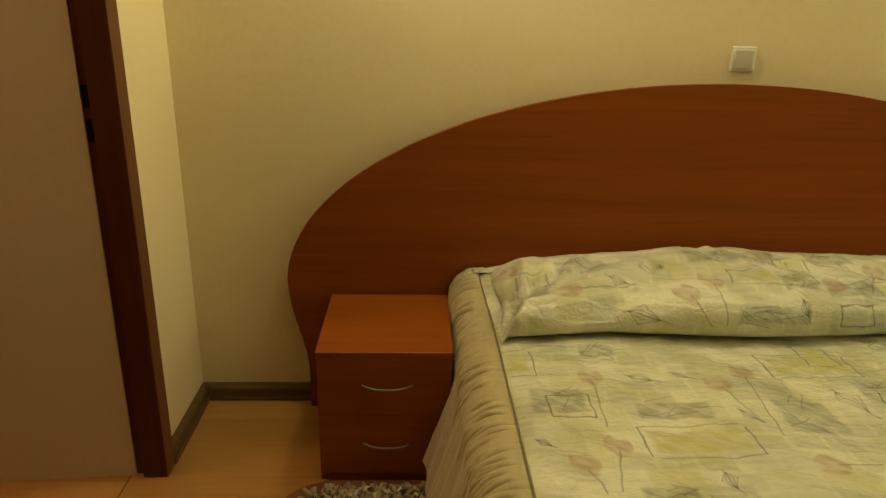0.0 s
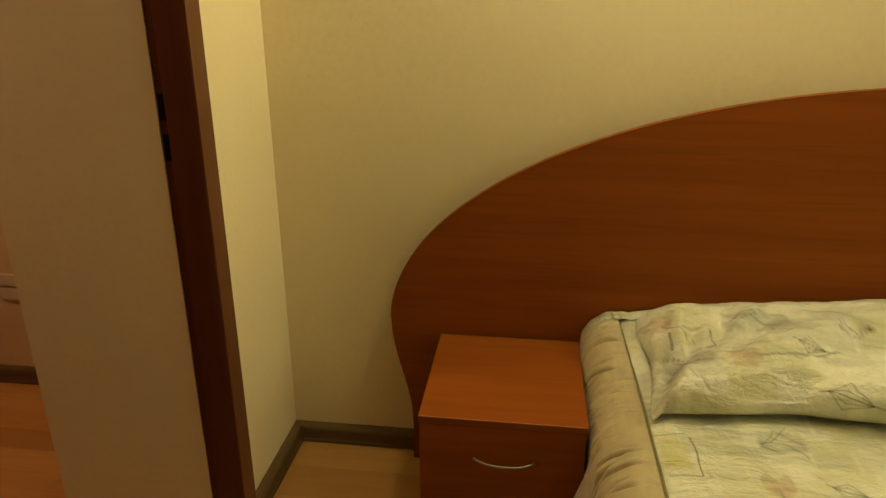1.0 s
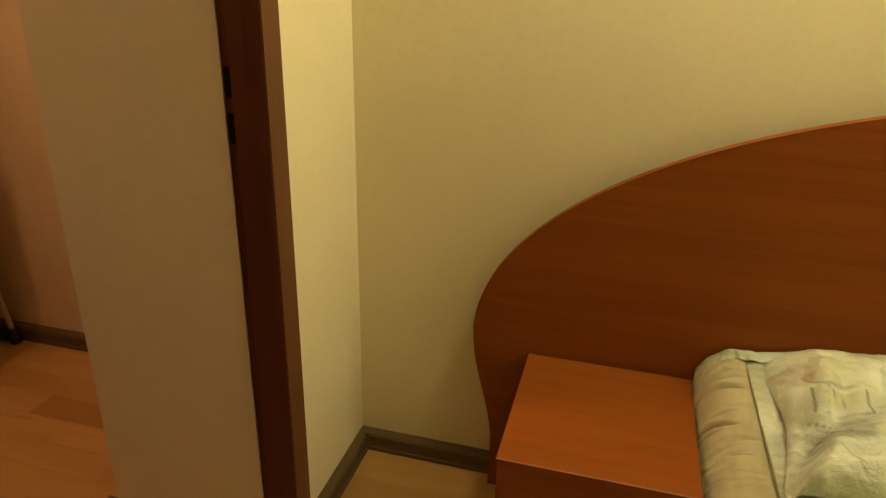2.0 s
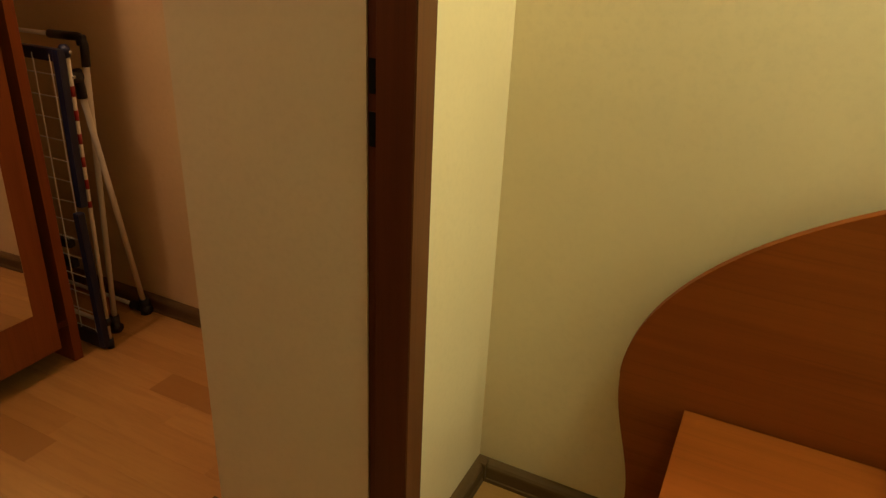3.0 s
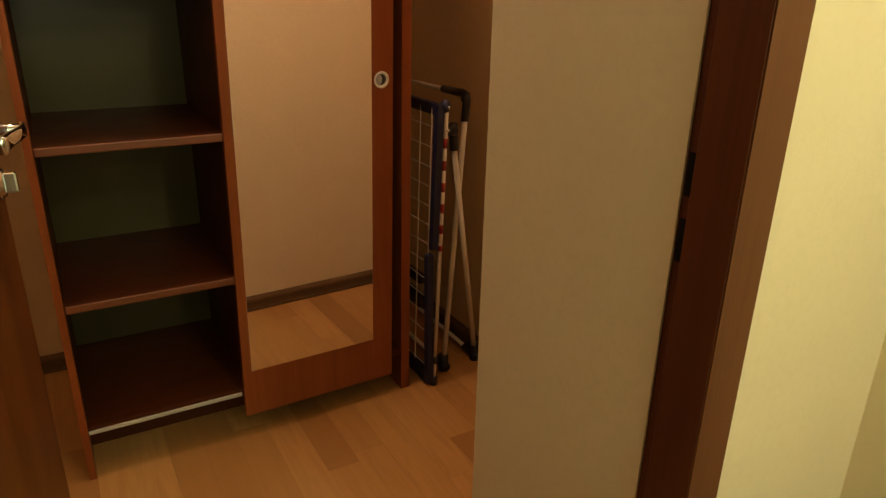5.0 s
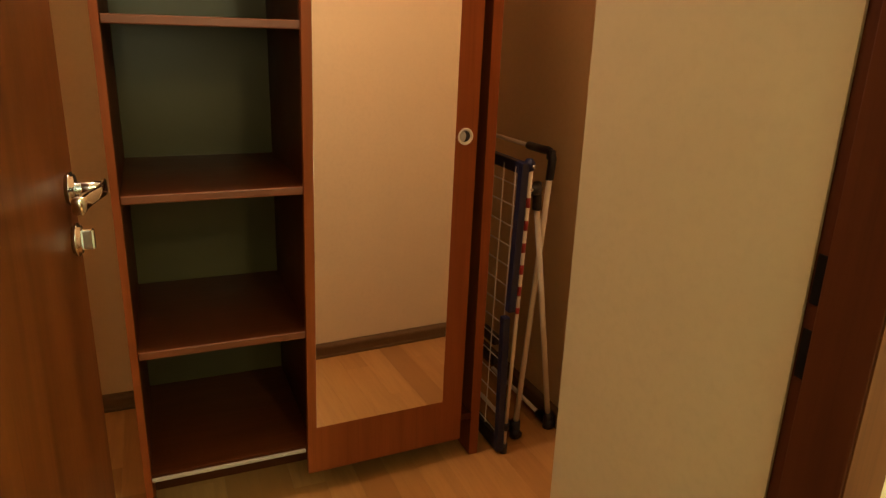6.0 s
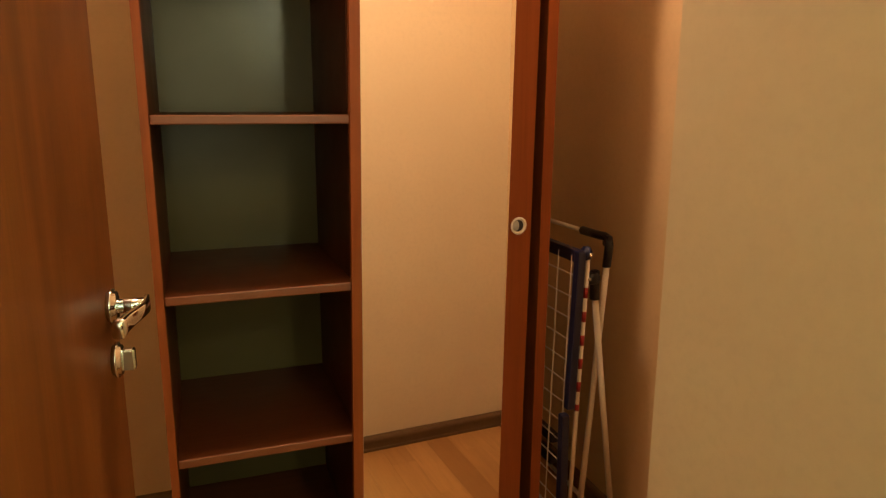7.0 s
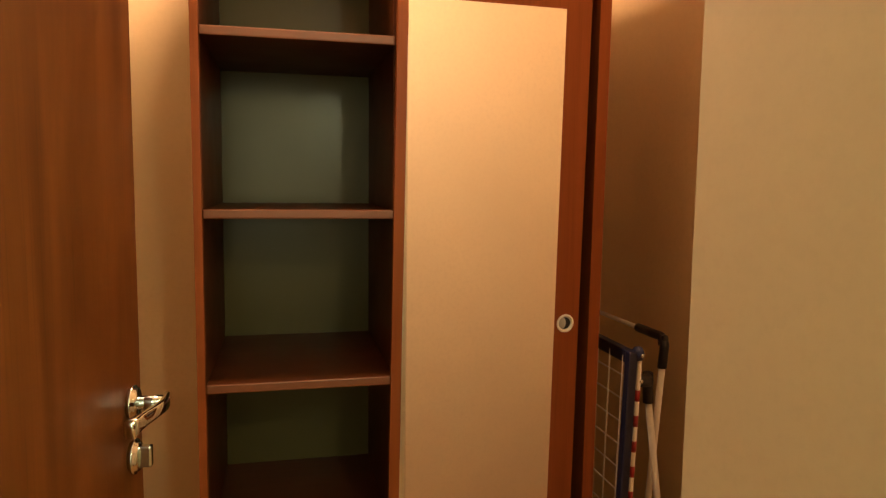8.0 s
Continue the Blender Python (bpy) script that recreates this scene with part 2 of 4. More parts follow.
bm = bmesh.new()
plan = ((-0.471, YJ - 0.002), (-0.471, YJ - 0.006), (XH, YC - 0.001), (XH, YC + 0.003))
base = bm.faces.new([bm.verts.new((x, y, 0)) for x, y in plan])
made = bmesh.ops.extrude_face_region(bm, geom=[base])
bmesh.ops.translate(bm, vec=(0, 0, HEAD), verts=[v for v in made["geom"] if isinstance(v, bmesh.types.BMVert)])
structure("wall_reveal", bm, REVEAL, "smooth beige plastered reveal of the doorway")
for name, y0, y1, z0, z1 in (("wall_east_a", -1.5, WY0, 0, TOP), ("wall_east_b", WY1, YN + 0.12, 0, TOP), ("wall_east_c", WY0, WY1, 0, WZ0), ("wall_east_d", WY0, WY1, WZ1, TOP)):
    structure(name, box(3.4, 3.52, y0, y1, z0, z1), WALL_DIM, "unseen beige wall round the bedroom window, dimmed to cut bounce")
window = thing("window_1", 3.46, (WY0 + WY1) / 2, WZ0, "white framed bedroom window with dusk light", "window", kind="structure")
part("window_frame", box(3.43, 3.48, WY0, WY0 + 0.06, WZ0, WZ1, 0.003), WHITE_PLASTIC, window)
part("window_frame", box(3.43, 3.48, WY1 - 0.06, WY1, WZ0, WZ1, 0.003), WHITE_PLASTIC, window)
part("window_frame", box(3.43, 3.48, WY0 + 0.06, WY1 - 0.06, WZ0, WZ0 + 0.06, 0.003), WHITE_PLASTIC, window)
part("window_frame", box(3.43, 3.48, WY0 + 0.06, WY1 - 0.06, WZ1 - 0.06, WZ1, 0.003), WHITE_PLASTIC, window)
pane = part("pane", box(3.452, 3.458, WY0 + 0.06, WY1 - 0.06, WZ0 + 0.06, WZ1 - 0.06), PANE, window)
pane.visible_shadow = False
structure("wall_south", box(XW, 3.4, -1.62, -1.5, 0, TOP), WALL_DIM, "unseen beige wall closing the bedroom, dimmed to cut bounce")
structure("wall_hall_north", box(XHW, XH, YHN, YHN + 0.12, 0, TOP), WALL_HALL, "peach painted hall wall behind the drying rack")
structure("wall_hall_west", box(XHW - 0.12, XHW, -1.5, YHN + 0.12, 0, TOP), WALL_HALL, "peach painted hall wall beside the wardrobe")
structure("wall_hall_south", box(XHW, XH, -1.62, -1.5, 0, TOP), WALL_HALL, "plain cream wall closing the hall")
structure("ceiling", box(XHW - 0.12, 3.52, -1.62, YHN + 0.12, TOP, TOP + 0.1), CEILING, "plain white ceiling", "ceiling")
floor = structure("floor", box(XHW - 0.12, 3.52, -1.62, YHN + 0.12, -0.12, -0.008), UNDERLAY, "beech laminate floor boards", "floor")

# skirting boards with a rounded, grooved face
SKIRT = [(0, 0), (0.027, 0), (0.027, 0.010), (0.0245, 0.013), (0.0238, 0.030), (0.0245, 0.041), (0.0235, 0.047), (0.019, 0.053), (0.010, 0.057), (0, 0.058)]


def skirting(name, start, along, length, normal, label):
    ob = part(name, extrude_profile(SKIRT, start, along, length, normal), SKIRTING)
    return tagged(ob, label, "skirting board", kind="structure")


skirting("baseboard_1", (XW, YN, 0), (1, 0, 0), 3.7, (0, -1, 0), "brown plastic skirting board along the cream wall")
skirting("baseboard_2", (XW, 1.976, 0), (0, 1, 0), YN - 1.976, (1, 0, 0), "brown plastic skirting board beside the door frame")
skirting("baseboard_3", (XHW, YHN, 0), (1, 0, 0), XH - XHW, (0, -1, 0), "brown plastic skirting board in the hall")
skirting("baseboard_4", (XH, YC, 0), (0, 1, 0), YHN - YC, (-1, 0, 0), "brown plastic skirting board opposite the wardrobe")
skirting("baseboard_5", (XHW, -1.5, 0), (0, 1, 0), YHN + 1.5, (1, 0, 0), "brown plastic skirting board behind the wardrobe")
skirting("baseboard_6", (XH, -1.5, 0), (0, 1, 0), YS + 1.45, (-1, 0, 0), "brown plastic skirting board in the hall")
# moulded corner piece and end caps
bm = box(XW, XW + 0.031, YN - 0.031, YN, 0, 0.059, 0.006)
tagged(part("baseboard_corner", bm, SKIRTING), "moulded brown plastic corner piece of the skirting", "skirting board", kind="structure")
bm = box(XH - 0.030, XH, YC - 0.008, YC + 0.006, 0, 0.066, 0.003)
tagged(part("baseboard_end_cap", bm, SKIRTING), "brown plastic end cap of the skirting", "skirting board", kind="structure")
bm = box(-0.4875, -0.4850, YS, YJ - 0.006, -0.002, 0.0012, 0.0004)
tagged(part("trim", bm, FRAME_WOOD), "thin brown joint strip across the doorway floor", "threshold", kind="structure")

# ---- door frame and door leaf ----
frame_thing = thing("door_1", -0.42, (YJ + YS) / 2, 0, "dark brown wooden door frame with latch holes", "door frame", kind="structure")
part("jamb", box(-0.447, -0.380, 1.912, 1.974, 0, HEAD, 0.002), FRAME_WOOD, frame_thing)
part("jamb_rebate", box(-0.470, -0.447, 1.926, 1.972, 0.004, HEAD, 0.001), FRAME_WOOD, frame_thing)
# brown lightened here for the bedroom lamplight on this face
part("casing", box(-0.3800, -0.3775, 1.9135, 1.9735, 0.0, HEAD + 0.06, 0.0006), FRAME_WOOD_LIT, frame_thing, "casing strip coloured lighter for the lamplight on it")
part("jamb", box(-0.470, -0.378, YS - 0.07, YS, 0, HEAD, 0.002), FRAME_WOOD, frame_thing)
part("head", box(-0.470, -0.378, YS, 1.918, HEAD - 0.02, HEAD + 0.06, 0.002), FRAME_WOOD, frame_thing)
# flat black plates paint the shade inside the two latch holes
for z0, z1 in ((1.062, 1.110), (0.978, 1.028)):
    part("strike_plate", box(-0.4665, -0.4500, 1.9246, 1.9262, z0 - 0.003, z1 + 0.003, 0.0006), HOLE_SHADE, frame_thing, "black plate painted as the dark of a latch hole")

leaf = thing("door_2", -0.47, YS + 0.02, 0, "open brown veneered door with chrome lever handle", "door", kind="structure")
HINGE, LEAF_END = Vector((-0.475, 1.135, 0)), Vector((-1.217, 1.190, 0))
run = (LEAF_END - HINGE).normalized()
ang = math.atan2(run.y, run.x)
TURN_LEAF = Matrix.Translation(HINGE) @ Matrix.Rotation(ang, 4, "Z")


def leaf_part(name, bm, material, parent, label="", smooth=False):
    """A part given along the leaf: x from the hinge, -y out of the hall-side face."""
    bm.transform(TURN_LEAF)
    return part(name, bm, material, parent, label, smooth)


LEAF_W = (LEAF_END - HINGE).length
leaf_part("panel", box(0, LEAF_W, 0.0, 0.038, 0.008, 2.045, 0.002), DOOR_WOOD, leaf)
HX, HZ = LEAF_W - 0.060, 1.07
handle = leaf_part("door_handle", disc((HX, 0, HZ), (0, -1, 0), 0.026, 0.012, 32, 0.004), CHROME, leaf, "chrome lever handle", True)
leaf_part("neck", rod([(HX, -0.008, HZ), (HX, -0.030, HZ), (HX, -0.052, HZ)], 0.0105, 16), CHROME, handle, smooth=True)
bm = bmesh.new()
rings = []
for i in range(13):
    f = i / 12
    cx, cy, cz = HX + 0.012 - 0.118 * f, -0.050 - 0.006 * math.sin(math.pi * min(1.0, f * 1.25)) + 0.019 * f ** 1.5, HZ + 0.004 * math.sin(math.pi * f) - 0.003 * f
    w, h = 0.0045 + 0.0040 * f * f, 0.0125 - 0.0030 * math.sin(math.pi * f)
    ring = []
    for k in range(14):
        a = 2 * math.pi * k / 14
        c, d = math.cos(a), math.sin(a)
        ring.append(bm.verts.new((cx, cy + w * math.copysign(abs(c) ** 0.5, c), cz + h * math.copysign(abs(d) ** 0.5, d))))
    rings.append(ring)
for a, b in zip(rings, rings[1:]):
    for k in range(14):
        bm.faces.new((a[k], a[(k + 1) % 14], b[(k + 1) % 14], b[k]))
bm.faces.new(rings[0])
bm.faces.new(rings[-1][::-1])
leaf_part("lever", bm, CHROME, handle, smooth=True)
lock = leaf_part("lock_rose", disc((HX, 0, HZ - 0.080), (0, -1, 0), 0.026, 0.012, 32, 0.004), CHROME, leaf, "chrome lock rose with a thumb turn", True)
leaf_part("thumb_turn", box(HX - 0.007, HX + 0.007, -0.030, -0.008, HZ - 0.096, HZ - 0.064, 0.003), CHROME, lock)

# ---- wardrobe ----
XF, XB = -1.735, -2.25
wardrobe = thing("wardrobe", -2.0, 1.7, 0, "cherry-coloured wardrobe with open shelves and a mirrored sliding door", "wardrobe")
Y0, Y1, YD = 1.210, 2.202, 1.664
HIGH = 2.12
part("side_panel", box(XB, XF + 0.013, Y0, Y0 + 0.018, 0, HIGH, 0.0008), CHERRY_UP, wardrobe)
bm = box(XB, XF, Y1 - 0.030, Y1, 0, HIGH, 0.0008)
bm.transform(Matrix(((1, 0, 0, 0), (0, 1, 0.0060, -0.0012), (0, 0, 1, 0), (0, 0, 0, 1))))
part("side_panel", bm, CHERRY_UP, wardrobe)
part("divider", box(XB, XF - 0.02, YD, YD + 0.018, 0.155, HIGH - 0.02), CHERRY_SHADED, wardrobe)
# thin dark sheet: painted shade on the left panel's inner face
part("side_lining", box(XB, XF - 0.004, Y0 + 0.0182, Y0 + 0.0190, 0.158, HIGH - 0.022), CHERRY_SHADED, wardrobe, "thin sheet painting shade on the inner face of the side")
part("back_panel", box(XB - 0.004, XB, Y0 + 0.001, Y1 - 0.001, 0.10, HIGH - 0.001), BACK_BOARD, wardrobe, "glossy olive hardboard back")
part("top_panel", box(XB, XF + 0.013, Y0 + 0.018, Y1 - 0.030, HIGH - 0.02, HIGH), CHERRY_SHADED, wardrobe)
part("bottom_panel", box(XB, XF, Y0 + 0.018, Y1 - 0.030, 0.136, 0.156), CHERRY_SHADED, wardrobe)
part("plinth", box(XF - 0.17, XF - 0.154, Y0 + 0.018, Y1 - 0.030, 0, 0.136), CHERRY_SHADED, wardrobe)
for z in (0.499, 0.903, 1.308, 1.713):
    shelf = part("shelf", box(XB, XF + 0.004, Y0 + 0.0195, YD - 0.0005, z, z + 0.020, 0.0004), CHERRY_SHADED, wardrobe)
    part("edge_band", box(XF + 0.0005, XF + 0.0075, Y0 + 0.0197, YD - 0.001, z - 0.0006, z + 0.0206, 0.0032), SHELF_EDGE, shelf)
part("track", box(XF + 0.002, XF + 0.010, Y0 + 0.019, 1.640, 0.139, 0.149, 0.002), PALE_METAL, wardrobe, "white metal sliding track")
part("top_track", box(XF - 0.05, XF - 0.016, Y0 + 0.019, Y1 - 0.031, HIGH - 0.06, HIGH - 0.021, 0.002), STEEL, wardrobe)
XD = -1.722
LEAN = Matrix(((1, 0, 0, 0), (0, 1, 0.0135, -0.0030), (0, 0, 1, 0), (0, 0, 0, 1)))
ASKEW = LEAN @ Matrix.Translation((XD, 1.89, 0)) @ Matrix.Rotation(radians(1.8), 4, "Z") @ Matrix.Translation((-XD, -1.89, 0))


def door_part(name, bm, *rest, **more):
    """A part of the sliding door, which hangs a little askew."""
    bm.transform(ASKEW)
    return part(name, bm, *rest, **more)


door = door_part("sliding_door", box(XD - 0.018, XD, 1.646, 2.135, 0.072, HIGH - 0.025, 0.001), CHERRY_UP, wardrobe)
door_part("mirror", box(XD + 0.0004, XD + 0.0034, 1.670, 2.066, 0.221, 1.822, 0.0008), MIRROR, door, label="tall frameless mirror")
# recessed round pull: a ring with a cup
pull = door_part("pull", disc((XD, 2.095, 1.04), (1, 0, 0), 0.020, 0.0022, 36, 0.0008), GREY_PLASTIC, door, label="pale round recessed pull", smooth=True)
bm = bmesh.new()
for (r0, r1, d0, d1) in ((0.0205, 0.0235, 0.0005, 0.006), (0.0235, 0.0195, 0.006, 0.0072), (0.0160, 0.0195, 0.0015, 0.0072)):
    n = 36
    a = [bm.verts.new((XD + d0, 2.095 + r0 * math.cos(2 * math.pi * k / n), 1.04 + r0 * math.sin(2 * math.pi * k / n))) for k in range(n)]
    b = [bm.verts.new((XD + d1, 2.095 + r1 * math.cos(2 * math.pi * k / n), 1.04 + r1 * math.sin(2 * math.pi * k / n))) for k in range(n)]
    for k in range(n):
        bm.faces.new((a[k], a[(k + 1) % n], b[(k + 1) % n], b[k]))
door_part("rim", bm, WHITE_PLASTIC, pull, smooth=True)

# raised black crescent: painted shade within the pull's cup
bm = bmesh.new()
outer = [(2.095 + 0.0150 * math.cos(a), 1.04 + 0.0150 * math.sin(a)) for a in (-1.45 + 2.9 * k / 14 for k in range(15))]
inner = [(2.089 + 0.0095 * math.cos(a), 1.04 + 0.0145 * math.sin(a)) for a in (1.45 - 2.9 * k / 14 for k in range(15))]
low = [bm.verts.new((XD + 0.0023, y, z)) for y, z in outer + inner]
high = [bm.verts.new((XD + 0.0029, y, z)) for y, z in outer + inner]
bm.faces.new(high)
for k in range(len(low)):
    bm.faces.new((low[k], low[(k + 1) % len(low)], high[(k + 1) % len(low)], high[k]))
door_part("finger_hole", bm, BLACK_PLASTIC, pull)

# ---- drying rack ----
rack = thing("drying_rack", -1.95, 2.38, 0, "folded clothes drying rack, white tubes and navy plastic", "drying rack")
RX, RW = -1.700, 0.54          # front end and its width into the niche


def flat_bar(p, q, wide, deep):
    """A flat bar with softened edges from p up to q, leaning along y."""
    (x, y0, z0), (_, y1, z1) = p, q
    bm = box(-wide / 2, wide / 2, -deep / 2, deep / 2, z0, z1, 0.005)
    for v in bm.verts:
        f = (v.co.z - z0) / (z1 - z0)
        v.co.x, v.co.y = v.co.x + x, v.co.y + y0 + (y1 - y0) * f
    return bm


# two folded wings, one over the other
for low_y, high_y, z0, z1 in ((2.277, 2.291, 0.500, 0.962), (2.267, 2.261, 0.010, 0.486)):
    upper = z0 > 0.3
    part("wing_bar", flat_bar((RX - 0.013, low_y, z0), (RX - 0.013, high_y, z1), 0.026, 0.025), BLUE_PLASTIC, rack, "navy plastic wing end")
    part("wing_bar", flat_bar((RX - RW + 0.013, low_y, z0), (RX - RW + 0.013, high_y, z1), 0.026, 0.025), BLUE_PLASTIC, rack)
    rail_y, rail_z, rail_h = (high_y, z1 - 0.036, 0.036) if upper else (low_y, z0 - 0.004, 0.052)
    part("wing_rail", box(RX - RW + 0.02, RX - 0.010, rail_y - 0.011, rail_y + 0.013, rail_z, rail_z + rail_h, 0.005), BLUE_PLASTIC if upper else BLACK_PLASTIC, rack)
# one grid of wires over both wings
wire_y = lambda z: 2.268 + 0.017 * z / 0.95
for k in range(14):
    z = 0.889 - 0.0636 * k
    sag = 0.007 if k in (6, 7) else 0.0
    run_x = [RX - 0.020 - (RW - 0.04) * i / 6 for i in range(7)]
    part("wire", rod([(x, wire_y(z), z - sag * math.sin(math.pi * i / 6)) for i, x in enumerate(run_x)], 0.0021, 6), WHITE_ENAMEL, rack)
for k in range(6):
    x = RX - 0.040 - 0.074 * k
    part("wire", rod([(x, wire_y(z) - 0.004, z) for z in (0.035, 0.48, 0.945)], 0.0021, 6), WHITE_ENAMEL, rack)
for z in (0.245, 0.318):
    part("wing_clip", box(-1.965, -1.850, 2.300, 2.326, z, z + 0.032, 0.005), BLACK_PLASTIC, rack, "black plastic clip")
part("wing_cap", disc((RX - 0.014, 2.300, 0.953), (0, 1, 0), 0.020, 0.020, 20, 0.004), BLUE_PLASTIC, rack, "", True)
part("rivet", disc((RX + 0.0055, 2.313, 0.952), (1, 0, 0), 0.0055, 0.003, 12, 0.001), CHROME, rack, "", True)
# striped front tube
y_top, y_foot = 2.313, 2.283
part("front_tube", rod([(RX - 0.008, y_top, 0.952), (RX - 0.008, y_foot, 0.004)], 0.0064, 12), WHITE_ENAMEL, rack, "white tube with red stripes", True)
for k in range(6):
    z1 = 0.858 - 0.069 * k
    z0 = z1 - (0.030 if k < 5 else 0.020)
    a, b = (y_foot + (y_top - y_foot) * (z - 0.004) / 0.948 for z in (z1, z0))
    part("stripe", rod([(RX - 0.008, a, z1), (RX - 0.008, b, z0)], 0.0067, 12), RED_ENAMEL, rack, "red band", True)
# crossing legs
FOOT_R, FOOT_M = (-1.790, 2.500), (-1.778, 2.362)
part("hub", disc((RX - 0.022, 2.310, 0.878), (0, 1, 0), 0.0175, 0.046, 20, 0.005), BLACK_PLASTIC, rack, "black joint", True)
part("rivet", disc((RX + 0.0038, 2.312, 0.884), (1, 0, 0), 0.0050, 0.004, 12, 0.001), CHROME, rack, "", True)
part("socket", rod([(RX - 0.030, 2.350, 0.895), (RX - 0.036, 2.355, 0.860), (RX - 0.038, 2.359, 0.812)], 0.0140, 14), BLACK_PLASTIC, rack, "", True)
part("leg", rod([(RX - 0.037, 2.357, 0.830), (FOOT_R[0], FOOT_R[1], 0.030)], 0.0092, 12), WHITE_ENAMEL, rack, "", True)
part("leg", rod([(-1.800, 2.438, 0.945), (FOOT_M[0], FOOT_M[1], 0.030)], 0.0092, 12), WHITE_ENAMEL, rack, "", True)
bend = [(-1.799, 2.433, 0.886), (-1.800, 2.438, 0.940)] + [(-1.828 + 0.028 * math.cos(a), 2.439, 0.944 + 0.028 * math.sin(a)) for a in (0.2, 0.55, 0.9, 1.25, 1.5)] + [(-1.86, 2.440, 0.970), (-1.955, 2.442, 0.968)]
elbow = part("elbow", rod(bend, 0.0130, 14, across=(0, 1, 0)), BLACK_PLASTIC, rack, "navy plastic elbow", True)
part("gusset", box(-1.826, -1.793, 2.430, 2.448, 0.944, 0.979, 0.007), BLACK_PLASTIC, elbow)
part("top_tube", rod([(-1.94, 2.442, 0.968), (RX - RW, 2.446, 0.964)], 0.007, 10), WHITE_ENAMEL, rack, "", True)
for fx, fy in (FOOT_R, FOOT_M):
    foot = part("foot", rod([(fx, fy, 0.0), (fx, fy, 0.034), (fx + 0.002, fy - 0.002, 0.062)], 0.0175, 16), BLACK_PLASTIC, rack, "black plastic foot", True)
    part("sleeve", rod([(fx + 0.022, fy, 0.020), (fx - 0.065, fy, 0.020)], 0.0160, 14), BLACK_PLASTIC, foot, "", True)
    part("foot_tube", rod([(fx - 0.06, fy, 0.020), (-2.22, fy, 0.020)], 0.0075, 10), WHITE_ENAMEL, rack, "", True)
part("foot", rod([(RX - 0.008, 2.283, 0.0), (RX - 0.008, 2.284, 0.034)], 0.0115, 14), BLACK_PLASTIC, rack, "black plastic foot", True)
part("ferrule", rod([(RX - 0.008, 2.2860, 0.085), (RX - 0.008, 2.2868, 0.110)], 0.0105, 14), BLACK_PLASTIC, rack, "", True)

# ---- socket in the hall ----
socket_thing = thing("wall_socket", -1.45, YHN, 0.37, "cream double wall socket on the peach hall wall", "socket")
for z in (0.345, 0.395):
    body = part("cover", box(-1.485, -1.415, YHN - 0.012, YHN - 0.0005, z - 0.022, z + 0.022, 0.004), SOCKET_PLASTIC, socket_thing)
    part("well", disc((-1.45, YHN - 0.0122, z), (0, -1, 0), 0.015, 0.001, 20), SOCKET_PLASTIC, body)

# ---- light switch ----
switch = thing("light_switch", 1.322, YN, 1.18, "square white light switch on the cream wall", "switch")
part("frame", box(1.285, 1.359, YN - 0.009, YN - 0.0005, 1.143, 1.216, 0.003), WHITE_PLASTIC, switch)
part("rocker", box(1.2945, 1.3500, YN - 0.0135, YN - 0.0095, 1.1515, 1.2065, 0.002), SWITCH_GREY, switch, "greyish rocker")

# ---- wall lamp over the bed, ceiling lamps ----
for sx, sy, sz in ((0.50, 2.08, 2.02), (2.20, 2.27, 2.10)):
    sconce = thing("wall_lamp", sx, YN, sz, "small chrome wall lamp over the headboard", "lamp", "lamps over the bed")
    part("backplate", disc((sx, YN - 0.0005, sz + 0.12), (0, -1, 0), 0.05, 0.015, 24, 0.004), CHROME, sconce, "", True)
    part("arm", rod([(sx, YN - 0.014, sz + 0.12), (sx, sy + 0.03, sz + 0.14), (sx, sy, sz + 0.12), (sx, sy, sz + 0.09)], 0.008, 10), CHROME, sconce, "", True)
for lx, ly, size, text in ((-1.70, 1.44, 0.20, "unseen round ceiling lamp in the hall, base widened to shield the ceiling"), (1.75, 0.90, 0.15, "round white ceiling lamp in the bedroom")):
    ceiling_lamp = thing("ceiling_lamp", lx, ly, TOP, text, "lamp", "ceiling lamps")
    # base and rim are made up, unseen; they keep light off the ceiling
    part("base", disc((lx, ly, TOP - 0.0005), (0, 0, -1), size, 0.025, 36, 0.005), WHITE_PLASTIC, ceiling_lamp, "", True)
    bm = bmesh.new()
    hoops = [[bm.verts.new((lx + r * math.cos(2 * math.pi * k / 40), ly + r * math.sin(2 * math.pi * k / 40), z)) for k in range(40)] for r, z in ((size - 0.006, TOP - 0.022), (size, TOP - 0.022), (size, 2.49), (size - 0.006, 2.49))]
    for i in range(4):
        for k in range(40):
            bm.faces.new((hoops[i][k], hoops[i][(k + 1) % 40], hoops[(i + 1) % 4][(k + 1) % 40], hoops[(i + 1) % 4][k]))
    part("rim", bm, WHITE_PLASTIC, ceiling_lamp)

# ---- bed ----
BX, SEAM, BED_TOP = 1.29, 0.73, 0.455
bed = thing("bed", BX, 1.3, 0, "double bed with a wide arched cherry headboard", "bed")
A, B, ZC = 1.365, 0.647, 0.46
outline = []
for k in range(97):
    a = math.pi - math.pi * k / 96
    outline.append((BX + A * math.cos(a), ZC + B * math.sin(a) ** 1.025))
low = []
for k in range(1, 16):
    s = k / 15
    low.append((0.057 * (0.5 - 0.5 * math.cos(math.pi * s)), ZC - 0.33 * s))
left = [(BX - A + dx, z) for dx, z in low] + [(BX - A + 0.057, 0.0)]
right = [(2 * BX - x, z) for x, z in left]
ring = outline + right + left[::-1]
bm = bmesh.new()
front = [bm.verts.new((x, 2.290, z)) for x, z in ring]
back = [bm.verts.new((x, 2.312, z)) for x, z in ring]
bm.faces.new(front)
